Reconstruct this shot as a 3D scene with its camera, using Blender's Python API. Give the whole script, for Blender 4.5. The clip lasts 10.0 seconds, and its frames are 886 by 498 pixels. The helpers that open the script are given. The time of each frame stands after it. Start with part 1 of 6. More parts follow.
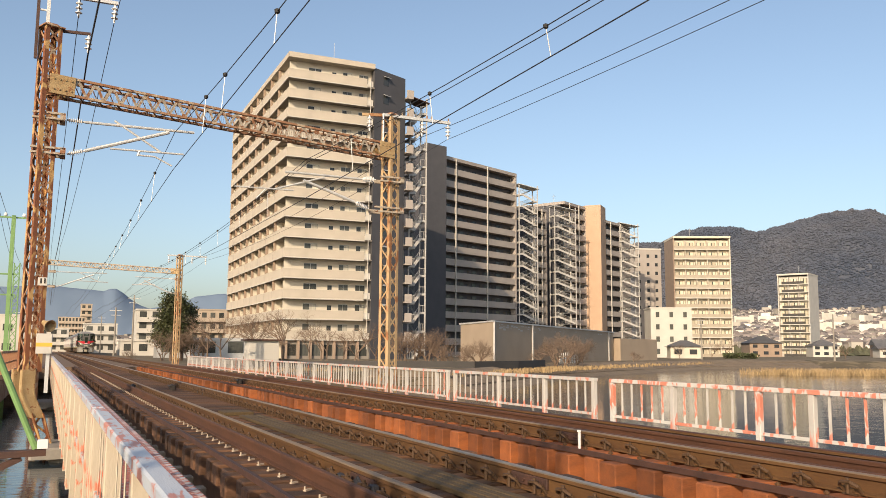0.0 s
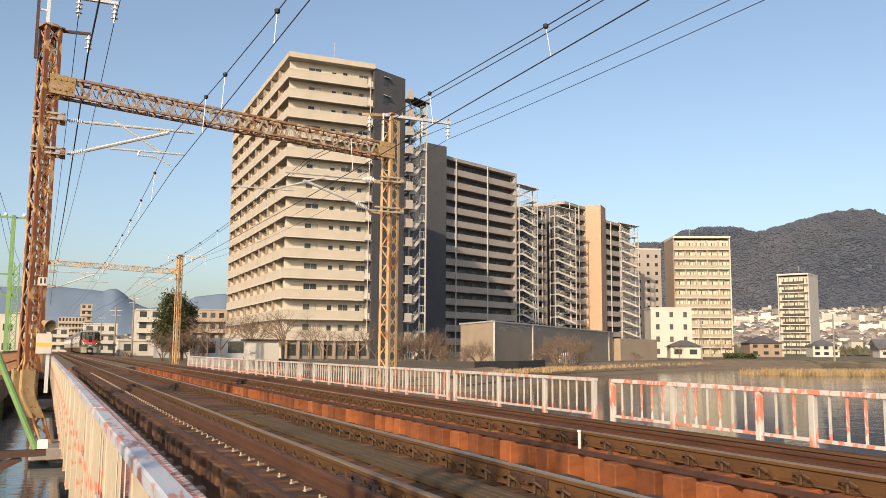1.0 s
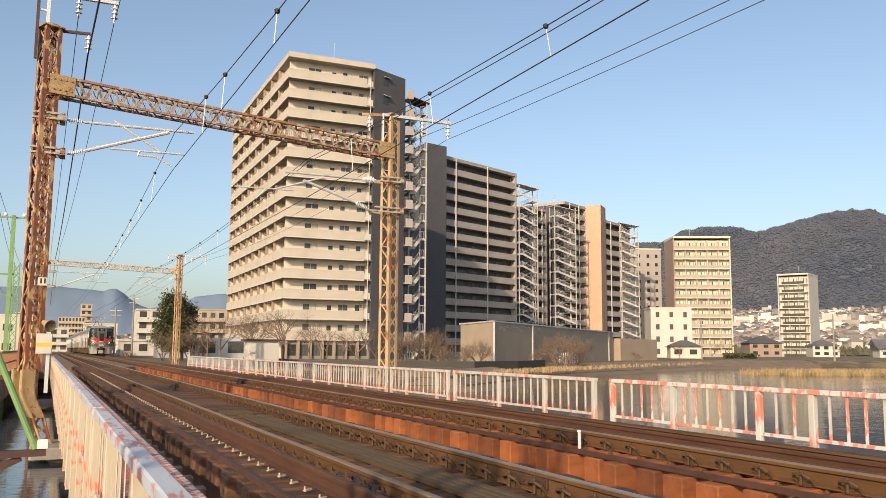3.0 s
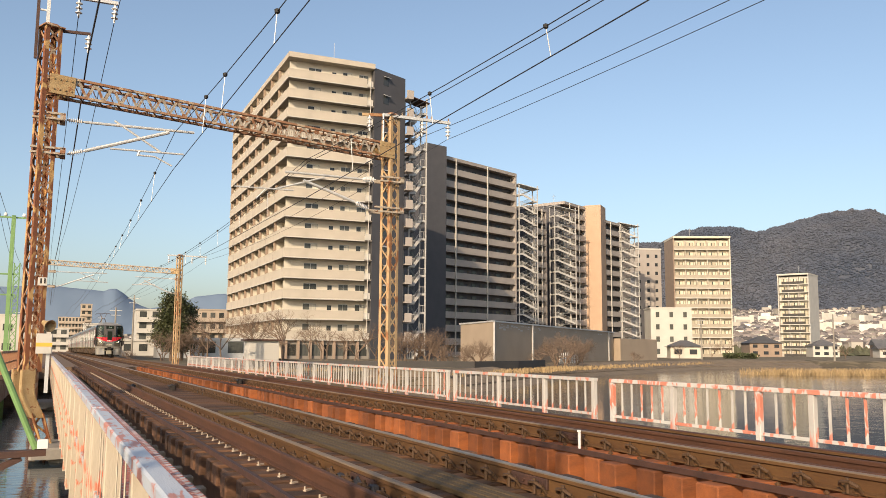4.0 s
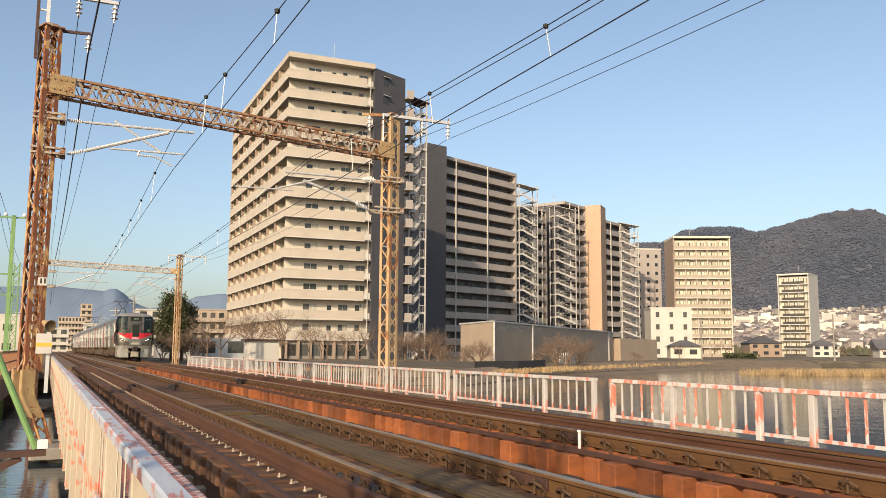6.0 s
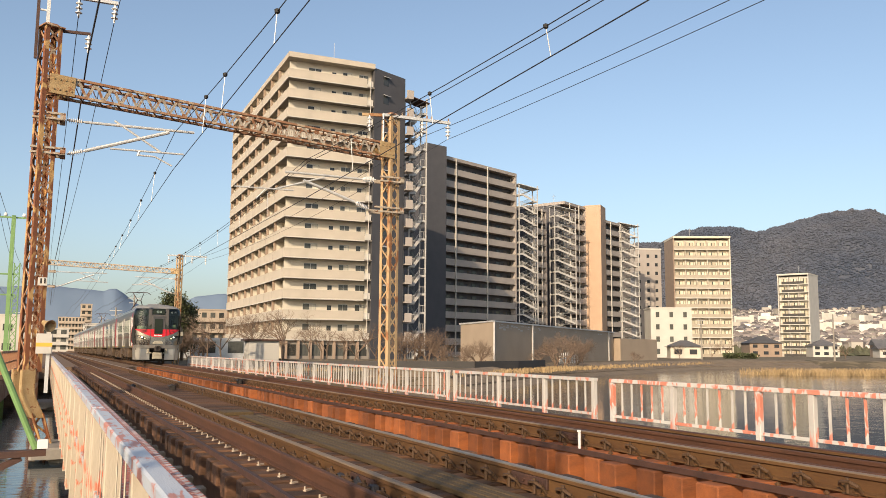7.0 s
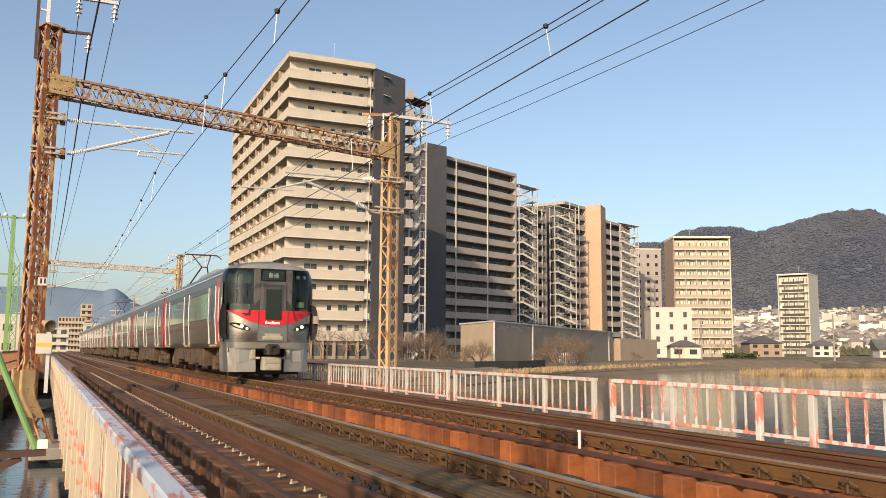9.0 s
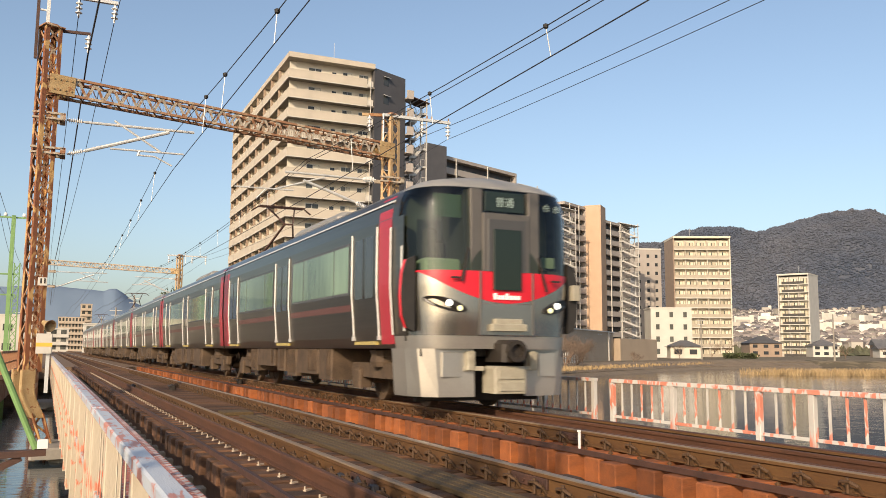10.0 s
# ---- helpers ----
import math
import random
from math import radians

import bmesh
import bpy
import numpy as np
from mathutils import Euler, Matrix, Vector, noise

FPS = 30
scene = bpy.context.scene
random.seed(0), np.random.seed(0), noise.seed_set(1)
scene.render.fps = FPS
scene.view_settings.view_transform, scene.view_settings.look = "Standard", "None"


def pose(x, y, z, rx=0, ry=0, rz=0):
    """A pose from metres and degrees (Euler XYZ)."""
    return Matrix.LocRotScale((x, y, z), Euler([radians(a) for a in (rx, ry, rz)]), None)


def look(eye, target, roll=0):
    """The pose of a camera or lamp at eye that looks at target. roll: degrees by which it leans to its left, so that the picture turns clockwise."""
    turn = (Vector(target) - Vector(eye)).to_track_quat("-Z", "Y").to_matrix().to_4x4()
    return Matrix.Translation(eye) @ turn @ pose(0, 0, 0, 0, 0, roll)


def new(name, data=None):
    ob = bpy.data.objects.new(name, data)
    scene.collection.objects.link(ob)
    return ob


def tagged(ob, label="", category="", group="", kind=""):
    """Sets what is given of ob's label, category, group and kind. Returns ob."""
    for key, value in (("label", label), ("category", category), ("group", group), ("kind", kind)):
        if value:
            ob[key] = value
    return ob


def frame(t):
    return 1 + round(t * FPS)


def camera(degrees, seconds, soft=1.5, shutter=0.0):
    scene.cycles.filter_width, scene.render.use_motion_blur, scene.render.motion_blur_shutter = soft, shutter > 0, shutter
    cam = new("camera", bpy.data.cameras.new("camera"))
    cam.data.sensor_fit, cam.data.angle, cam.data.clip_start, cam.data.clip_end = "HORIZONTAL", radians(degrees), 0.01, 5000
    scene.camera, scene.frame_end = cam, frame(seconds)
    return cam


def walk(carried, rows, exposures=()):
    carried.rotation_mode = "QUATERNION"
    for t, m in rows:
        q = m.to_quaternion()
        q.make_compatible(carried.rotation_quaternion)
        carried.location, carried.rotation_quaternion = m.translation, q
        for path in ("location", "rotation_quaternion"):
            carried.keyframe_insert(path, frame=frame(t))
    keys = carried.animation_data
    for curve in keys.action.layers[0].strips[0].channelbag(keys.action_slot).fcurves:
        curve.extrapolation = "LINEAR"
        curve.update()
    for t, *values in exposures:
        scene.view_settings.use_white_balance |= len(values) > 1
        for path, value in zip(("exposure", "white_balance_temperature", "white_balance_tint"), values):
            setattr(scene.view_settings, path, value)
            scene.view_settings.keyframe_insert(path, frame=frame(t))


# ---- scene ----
# ---- camera ----
cam = camera(55.19, 10.0, 0.65, 0.2)
EYE = (0.0, 0.0, 0.95)
AIM = (4.188, 9.002, 2.141)
walk(cam, [(0.0, look(EYE, AIM, 0.4)), (10.0, look(EYE, AIM, 0.4))])

# ---- world and sun ----
SUN_DIR = Vector((-0.69, -0.645, 0.41)).normalized()     # towards the sun
world = bpy.data.worlds.new("sky")
scene.world = world
world.use_nodes = True
wn = world.node_tree.nodes
sky = wn.new("ShaderNodeTexSky")
sky.sky_type = "NISHITA"
sky.sun_disc = False
sky.sun_elevation = math.asin(SUN_DIR.z)
sky.sun_rotation = math.atan2(SUN_DIR.x, SUN_DIR.y)
sky.air_density = 1.0
sky.dust_density = 2.4
sky.ozone_density = 1.7
haze = wn.new("ShaderNodeHueSaturation")
haze.inputs["Hue"].default_value = 0.498
haze.inputs["Saturation"].default_value = 0.90
world.node_tree.links.new(sky.outputs[0], haze.inputs["Color"])
world.node_tree.links.new(haze.outputs[0], wn["Background"].inputs[0])
wn["Background"].inputs[1].default_value = 0.17
sun = new("sun", bpy.data.lights.new("sun", "SUN"))
sun.data.energy = 4.6
sun.data.angle = radians(0.5)
sun.data.color = (1.0, 0.79, 0.56)
sun.matrix_world = look(SUN_DIR * 100, (0, 0, 0))
scene.view_settings.exposure = 0.06


# ---- materials ----
def surf(name, a, b, scale=4.0, rough=0.7, metal=0.0, bump=0.2, fine=40.0, stretch=(1, 1, 1), vary=0.0, stain=None, amount=0.5, island=False):
    """Two colours mixed by a coarse and a fine noise; stain: a third colour in patches; vary: by object."""
    m = bpy.data.materials.new(name)
    m.use_nodes = True
    n, l = m.node_tree.nodes, m.node_tree.links
    bsdf = n["Principled BSDF"]
    co = n.new("ShaderNodeTexCoord")
    mp = n.new("ShaderNodeMapping")
    mp.inputs["Scale"].default_value = stretch
    l.new(co.outputs["Object"], mp.inputs[0])
    n1, n2 = n.new("ShaderNodeTexNoise"), n.new("ShaderNodeTexNoise")
    n1.inputs["Scale"].default_value, n1.inputs["Detail"].default_value = scale, 5
    n2.inputs["Scale"].default_value, n2.inputs["Detail"].default_value = fine, 3
    l.new(mp.outputs[0], n1.inputs[0])
    l.new(mp.outputs[0], n2.inputs[0])
    add = n.new("ShaderNodeMath")
    add.operation = "MULTIPLY_ADD"
    add.inputs[1].default_value = 0.4
    l.new(n2.outputs[0], add.inputs[0])
    l.new(n1.outputs[0], add.inputs[2])
    ramp = n.new("ShaderNodeMapRange")
    ramp.inputs[1].default_value, ramp.inputs[2].default_value = 0.45, 0.95
    l.new(add.outputs[0], ramp.inputs[0])
    mix = n.new("ShaderNodeMix")
    mix.data_type = "RGBA"
    mix.inputs[6].default_value, mix.inputs[7].default_value = (*a, 1), (*b, 1)
    l.new(ramp.outputs[0], mix.inputs[0])
    colour = mix.outputs[2]
    if stain:
        n3 = n.new("ShaderNodeTexNoise")
        n3.inputs["Scale"].default_value, n3.inputs["Detail"].default_value = scale * 1.7, 6
        n3.inputs["Distortion"].default_value = 0.6
        l.new(mp.outputs[0], n3.inputs[0])
        r3 = n.new("ShaderNodeMapRange")
        r3.inputs[1].default_value, r3.inputs[2].default_value = 0.62 - amount * 0.25, 0.68 - amount * 0.25
        l.new(n3.outputs[0], r3.inputs[0])
        m3 = n.new("ShaderNodeMix")
        m3.data_type = "RGBA"
        l.new(r3.outputs[0], m3.inputs[0])
        l.new(colour, m3.inputs[6])
        m3.inputs[7].default_value = (*stain, 1)
        colour = m3.outputs[2]
    if vary:
        hs = n.new("ShaderNodeHueSaturation")
        l.new(colour, hs.inputs["Color"])
        src = n.new("ShaderNodeNewGeometry").outputs["Random Per Island"] if island else n.new("ShaderNodeObjectInfo").outputs["Random"]
        vr = n.new("ShaderNodeMapRange")
        vr.inputs[3].default_value, vr.inputs[4].default_value = 1 - vary, 1 + vary
        l.new(src, vr.inputs[0])
        l.new(vr.outputs[0], hs.inputs["Value"])
        colour = hs.outputs[0]
    l.new(colour, bsdf.inputs["Base Color"])
    bsdf.inputs["Roughness"].default_value = rough
    bsdf.inputs["Metallic"].default_value = metal
    if bump:
        bp = n.new("ShaderNodeBump")
        bp.inputs["Strength"].default_value = bump
        bp.inputs["Distance"].default_value = 0.02
        l.new(add.outputs[0], bp.inputs["Height"])
        l.new(bp.outputs[0], bsdf.inputs["Normal"])
    return m


def plain(name, colour, rough=0.5, metal=0.0, glow=0.0, spec=0.5):
    m = bpy.data.materials.new(name)
    m.use_nodes = True
    b = m.node_tree.nodes["Principled BSDF"]
    b.inputs["Base Color"].default_value = (*colour, 1)
    b.inputs["Roughness"].default_value = rough
    b.inputs["Metallic"].default_value = metal
    b.inputs["Specular IOR Level"].default_value = spec
    if glow:
        b.inputs["Emission Color"].default_value = (*colour, 1)
        b.inputs["Emission Strength"].default_value = glow
    return m


GUARD = surf("red_brown_guard_steel", (0.100, 0.038, 0.016), (0.056, 0.022, 0.010), 4, 0.85, 0.0, 0.3, 50, (1, 0.3, 1))
RUST = surf("rusted_rail_steel", (0.132, 0.062, 0.017), (0.074, 0.032, 0.010), 6, 0.75, 0.0, 0.3, 60, (1, 0.25, 1))
HEAD = surf("polished_rail_head", (0.44, 0.36, 0.27), (0.30, 0.22, 0.15), 3, 0.42, 0.7, 0.05, 60, (6, 0.1, 1))
DULL = surf("dull_rail_head", (0.30, 0.22, 0.14), (0.20, 0.13, 0.075), 3, 0.55, 0.4, 0.1, 60, (6, 0.1, 1))
DARK = surf("dark_rusted_steel", (0.045, 0.022, 0.016), (0.085, 0.038, 0.024), 4, 0.7, 0.0, 0.3, 50)
TIMBER = surf("weathered_sleeper_timber", (0.055, 0.027, 0.014), (0.125, 0.060, 0.030), 5, 0.9, 0, 0.6, 60, (0.3, 3, 3), 0.5)
ORANGE = surf("rust_dusted_timber", (0.32, 0.095, 0.024), (0.17, 0.055, 0.019), 4, 0.9, 0, 0.5, 50, (0.5, 2, 2), 0.42)
PLANK = surf("walkway_plank", (0.110, 0.070, 0.025), (0.060, 0.036, 0.014), 4, 0.85, 0, 0.5, 60, (4, 0.3, 4), 0.2)
PEEL = surf("peeling_white_paint", (0.44, 0.41, 0.375), (0.54, 0.51, 0.465), 5, 0.6, 0, 0.35, 50, (1, 1, 0.35), 0, (0.58, 0.22, 0.15), 0.32)
CREAMPEEL = surf("cream_paint_flaking_to_primer", (0.52, 0.445, 0.335), (0.45, 0.38, 0.28), 4, 0.6, 0, 0.35, 50, (1.5, 1.5, 0.5), 0, (0.60, 0.17, 0.09), 0.34)
PEELTOP = surf("peeling_grey_paint", (0.40, 0.44, 0.50), (0.50, 0.51, 0.53), 4, 0.5, 0, 0.35, 50, (2.5, 0.6, 1), 0, (0.46, 0.19, 0.14), 0.32)
PEELRED = surf("red_primer_with_white_remains", (0.56, 0.17, 0.10), (0.62, 0.27, 0.19), 5, 0.65, 0, 0.35, 50, (1, 1, 0.5), 0, (0.56, 0.54, 0.50), 0.62)
MAST = surf("rusting_cream_mast_paint", (0.55, 0.36, 0.15), (0.45, 0.24, 0.08), 3, 0.7, 0, 0.3, 30, (1, 1, 0.4), 0, (0.20, 0.072, 0.03), 0.8)
MASTRUST = surf("rusted_mast_steel", (0.24, 0.10, 0.045), (0.36, 0.20, 0.11), 3, 0.8, 0, 0.3, 40, (1, 1, 0.5), 0, (0.44, 0.33, 0.22), 0.35)
YELLOW = surf("yellowed_mast_paint", (0.50, 0.36, 0.20), (0.40, 0.25, 0.12), 2, 0.7, 0, 0.2, 30, (1, 1, 0.4), 0, (0.30, 0.13, 0.05), 0.35)
CERAMIC = plain("white_ceramic", (0.78, 0.76, 0.72), 0.25)
GALV = surf("galvanised_steel", (0.52, 0.52, 0.50), (0.62, 0.61, 0.58), 5, 0.5, 0.3, 0.05)
CABLE = plain("dark_cable", (0.03, 0.03, 0.035), 0.6)
GREEN = surf("green_painted_steel", (0.20, 0.34, 0.12), (0.14, 0.26, 0.09), 3, 0.6, 0, 0.1)
BEIGE = surf("beige_balcony_render", (0.50, 0.44, 0.355), (0.43, 0.378, 0.305), 0.6, 0.85, 0, 0.1, 12)
CREAM = surf("cream_wall_tiles", (0.62, 0.565, 0.46), (0.55, 0.50, 0.41), 0.5, 0.85, 0, 0.1, 14)
# Darker beige for slabs and joints; on the ground floor it stands for shade.
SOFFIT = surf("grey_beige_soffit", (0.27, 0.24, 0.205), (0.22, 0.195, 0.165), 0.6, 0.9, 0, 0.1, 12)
BROWNFIN = surf("brown_partition_wall", (0.34, 0.25, 0.18), (0.28, 0.21, 0.16), 0.6, 0.9, 0, 0.1, 12)
# Grey tiles, darkened and cooled so that the walls' shadow sits in the colour.
GREYWALL = surf("shade_darkened_grey_tiles", (0.090, 0.088, 0.094), (0.072, 0.071, 0.077), 0.5, 0.8, 0, 0.1, 14)
GREYBAND = surf("grey_corridor_parapet", (0.40, 0.352, 0.31), (0.34, 0.30, 0.265), 0.5, 0.85, 0, 0.1, 12)
TAN = surf("tan_wall_tiles", (0.50, 0.345, 0.235), (0.45, 0.31, 0.21), 0.4, 0.85, 0, 0.1, 12)
STAIR = surf("pale_stair_steel", (0.50, 0.48, 0.44), (0.43, 0.41, 0.38), 1, 0.6, 0.0, 0.05)
GLASS = plain("dark_window_glass", (0.035, 0.04, 0.045), 0.08)
GLASSPALE = surf("curtained_window_glass", (0.09, 0.092, 0.08), (0.035, 0.038, 0.038), 1.5, 0.12, 0, 0.0, 4, (1, 1, 0.3), 0.5)
ALU = plain("aluminium_frame", (0.5, 0.49, 0.46), 0.4, 0.4)
PALETAN = surf("pale_tan_wall", (0.47, 0.38, 0.285), (0.40, 0.325, 0.25), 0.4, 0.85, 0, 0.1, 10)
WHITEWALL = surf("white_wall", (0.55, 0.52, 0.46), (0.47, 0.445, 0.395), 0.4, 0.85, 0, 0.1, 10)
REVET = surf("dark_weathered_block_facing", (0.22, 0.165, 0.11), (0.14, 0.105, 0.07), 0.7, 0.9, 0, 0.4, 9)
CONCRETE = surf("weathered_concrete", (0.30, 0.27, 0.23), (0.20, 0.18, 0.15), 0.5, 0.9, 0, 0.3, 8)
EARTH = surf("dry_grass_and_earth", (0.125, 0.092, 0.05), (0.075, 0.06, 0.032), 0.15, 0.95, 0, 0.4, 3, stain=(0.19, 0.145, 0.085), amount=0.4)
REED = surf("dry_reed", (0.40, 0.28, 0.14), (0.30, 0.21, 0.105), 0.6, 0.9, 0, 0.1, 10, vary=0.25, island=True)
BARK = surf("bare_twigs", (0.21, 0.145, 0.10), (0.14, 0.095, 0.065), 2, 0.9, 0, 0.2)
LEAF = surf("evergreen_leaves", (0.038, 0.047, 0.014), (0.062, 0.066, 0.020), 1, 0.6, 0, 0.0, 8, vary=0.5, island=True)
BROWNWALL = surf("brown_profiled_sheet", (0.40, 0.31, 0.22), (0.34, 0.265, 0.19), 0.4, 0.7, 0, 0.1, 10)
# FOREST, CANOPY and FARHILL carry distance haze as blue in their colour.
FOREST = surf("haze_blued_winter_forest", (0.056, 0.068, 0.096), (0.096, 0.102, 0.120), 0.012, 1.0, 0, 1.0, 0.09)
CANOPY = surf("haze_blued_winter_crowns", (0.054, 0.068, 0.098), (0.100, 0.104, 0.122), 0.004, 1.0, 0, 0.0, 0.03, vary=0.16, island=True)
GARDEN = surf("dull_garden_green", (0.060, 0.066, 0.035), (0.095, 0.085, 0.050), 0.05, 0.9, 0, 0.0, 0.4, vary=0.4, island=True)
FARHILL = surf("haze_blued_far_hills", (0.13, 0.18, 0.25), (0.15, 0.20, 0.27), 0.002, 1.0, 0, 0.0, 0.02)
ROOFTILE = surf("dark_roof_tiles", (0.07, 0.07, 0.075), (0.11, 0.105, 0.10), 1, 0.7, 0, 0.2, 10, vary=0.5)
BALCGLASS = surf("brown_tinted_balcony_glass", (0.40, 0.345, 0.265), (0.32, 0.275, 0.21), 1.0, 0.3, 0, 0, 6)
TOWN = surf("town_walls", (0.62, 0.57, 0.49), (0.36, 0.33, 0.29), 0.02, 0.9, 0, 0.0, 0.3, vary=0.6, island=True)
TOWNROOF = surf("town_roofs", (0.10, 0.10, 0.108), (0.26, 0.21, 0.175), 0.02, 0.9, 0, 0.0, 0.3, vary=0.6, island=True)


def water_material():
    m = bpy.data.materials.new("river_water")
    m.use_nodes = True
    n, l = m.node_tree.nodes, m.node_tree.links
    b = n["Principled BSDF"]
    b.inputs["Base Color"].default_value = (0.035, 0.05, 0.06, 1)
    b.inputs["Roughness"].default_value = 0.06
    b.inputs["IOR"].default_value = 1.33
    co, mp = n.new("ShaderNodeTexCoord"), n.new("ShaderNodeMapping")
    mp.inputs["Rotation"].default_value = (0, 0, radians(24))
    mp.inputs["Scale"].default_value = (0.35, 2.2, 1)
    l.new(co.outputs["Object"], mp.inputs[0])
    a, c = n.new("ShaderNodeTexNoise"), n.new("ShaderNodeTexNoise")
    a.inputs["Scale"].default_value, a.inputs["Detail"].default_value = 1.6, 4
    c.inputs["Scale"].default_value, c.inputs["Detail"].default_value = 0.12, 2
    l.new(mp.outputs[0], a.inputs[0])
    l.new(mp.outputs[0], c.inputs[0])
    mul = n.new("ShaderNodeMath")
    mul.operation = "MULTIPLY"
    l.new(a.outputs[0], mul.inputs[0])
    l.new(c.outputs[0], mul.inputs[1])
    bp = n.new("ShaderNodeBump")
    bp.inputs["Strength"].default_value, bp.inputs["Distance"].default_value = 0.20, 0.10
    l.new(mul.outputs[0], bp.inputs["Height"])
    l.new(bp.outputs[0], b.inputs["Normal"])
    return m


WATER = water_material()


# ---- mesh helpers ----
class Geo:
    """Collects the faces of one mesh."""

    def __init__(self):
        self.v, self.f = [], []

    def add(self, pts, faces):
        k = len(self.v)
        self.v += [tuple(p) for p in pts]
        self.f += [tuple(i + k for i in q) for q in faces]
        return self

    def box(self, x0, x1, y0, y1, z0, z1):
        p = [(x0, y0, z0), (x1, y0, z0), (x1, y1, z0), (x0, y1, z0), (x0, y0, z1), (x1, y0, z1), (x1, y1, z1), (x0, y1, z1)]
        return self.add(p, [(0, 3, 2, 1), (4, 5, 6, 7), (0, 1, 5, 4), (1, 2, 6, 5), (2, 3, 7, 6), (3, 0, 4, 7)])

    def slab(self, x0, x1, y0, y1, z0, z1, c):
        """A box with its upright and top edges bevelled by c."""
        ring = [(x0 + c, y0), (x1 - c, y0), (x1, y0 + c), (x1, y1 - c), (x1 - c, y1), (x0 + c, y1), (x0, y1 - c), (x0, y0 + c)]
        mx, my = (x0 + x1) / 2, (y0 + y1) / 2
        fx, fy = 1 - 2 * c / (x1 - x0), 1 - 2 * c / (y1 - y0)
        p = [(x, y, z0) for x, y in ring] + [(x, y, z1 - c) for x, y in ring] + [(mx + (x - mx) * fx, my + (y - my) * fy, z1) for x, y in ring]
        q = [(i, (i + 1) % 8, 8 + (i + 1) % 8, 8 + i) for i in range(8)] + [(8 + i, 8 + (i + 1) % 8, 16 + (i + 1) % 8, 16 + i) for i in range(8)]
        return self.add(p, q + [tuple(range(16, 24)), tuple(range(7, -1, -1))])

    def bar(self, a, b, w, h=None):
        h = h or w
        a, b = Vector(a), Vector(b)
        d = (b - a).normalized()
        up = Vector((0, 0, 1)) if abs(d.z) < 0.95 else Vector((1, 0, 0))
        s = d.cross(up).normalized() * (w / 2)
        u = s.cross(d).normalized() * (h / 2)
        p = [a - s - u, a + s - u, a + s + u, a - s + u, b - s - u, b + s - u, b + s + u, b - s + u]
        return self.add(p, [(0, 1, 2, 3), (7, 6, 5, 4), (0, 4, 5, 1), (1, 5, 6, 2), (2, 6, 7, 3), (3, 7, 4, 0)])

    def tube(self, a, b, r, r2=None, n=8):
        r2 = r if r2 is None else r2
        a, b = Vector(a), Vector(b)
        d = (b - a).normalized()
        up = Vector((0, 0, 1)) if abs(d.z) < 0.95 else Vector((1, 0, 0))
        s = d.cross(up).normalized()
        u = s.cross(d)
        ring = [(s * math.cos(k * 2 * math.pi / n) + u * math.sin(k * 2 * math.pi / n)) for k in range(n)]
        p = [a + q * r for q in ring] + [b + q * r2 for q in ring]
        return self.add(p, [(k, (k + 1) % n, n + (k + 1) % n, n + k) for k in range(n)] + [tuple(range(n - 1, -1, -1)), tuple(range(n, 2 * n))])

    def lathe(self, at, axis, steps, n=12):
        """steps: (distance along the axis, radius)."""
        at, d = Vector(at), Vector(axis).normalized()
        up = Vector((0, 0, 1)) if abs(d.z) < 0.95 else Vector((1, 0, 0))
        s = d.cross(up).normalized()
        u = s.cross(d)
        p = [at + d * t + (s * math.cos(k * 2 * math.pi / n) + u * math.sin(k * 2 * math.pi / n)) * r for t, r in steps for k in range(n)]
        q = [(i * n + k, i * n + (k + 1) % n, i * n + n + (k + 1) % n, i * n + n + k) for i in range(len(steps) - 1) for k in range(n)]
        m = (len(steps) - 1) * n
        return self.add(p, q + [tuple(range(n - 1, -1, -1)), tuple(range(m, m + n))])

    def prism(self, outline, z0, z1):
        n = len(outline)
        p = [(x, y, z0) for x, y in outline] + [(x, y, z1) for x, y in outline]
        return self.add(p, [(i, (i + 1) % n, n + (i + 1) % n, n + i) for i in range(n)] + [tuple(range(n - 1, -1, -1)), tuple(range(n, 2 * n))])

    def along(self, outline, y0, y1):
        """An outline in x and z, drawn out along y."""
        n = len(outline)
        p = [(x, y0, z) for x, z in outline] + [(x, y1, z) for x, z in outline]
        return self.add(p, [(i, n + i, n + (i + 1) % n, (i + 1) % n) for i in range(n)] + [tuple(range(n)), tuple(range(2 * n - 1, n - 1, -1))])

    def sweep(self, line, r, n=6):
        """A round cable along a line of points."""
        p = []
        for i, c in enumerate(line):
            d = (line[min(i + 1, len(line) - 1)] - line[max(i - 1, 0)]).normalized()
            s = d.cross(Vector((0, 0, 1))).normalized()
            u = s.cross(d)
            p += [c + (s * math.cos(k * 2 * math.pi / n) + u * math.sin(k * 2 * math.pi / n)) * r for k in range(n)]
        m = (len(line) - 1) * n
        q = [(i * n + k, i * n + (k + 1) % n, i * n + n + (k + 1) % n, i * n + n + k) for i in range(len(line) - 1) for k in range(n)]
        return self.add(p, q + [tuple(range(n - 1, -1, -1)), tuple(range(m, m + n))])

    def grid(self, rows):
        m, n = len(rows), len(rows[0])
        return self.add([p for r in rows for p in r], [(i * n + j, i * n + j + 1, i * n + n + j + 1, i * n + n + j) for i in range(m - 1) for j in range(n - 1)])

    def mesh(self, name, material, smooth=False):
        me = bpy.data.meshes.new(name)
        me.from_pydata(self.v, [], self.f)
        me.materials.append(material)
        if smooth:
            me.shade_smooth()
        bm = bmesh.new()
        bm.from_mesh(me)
        bmesh.ops.recalc_face_normals(bm, faces=bm.faces)
        bm.to_mesh(me)
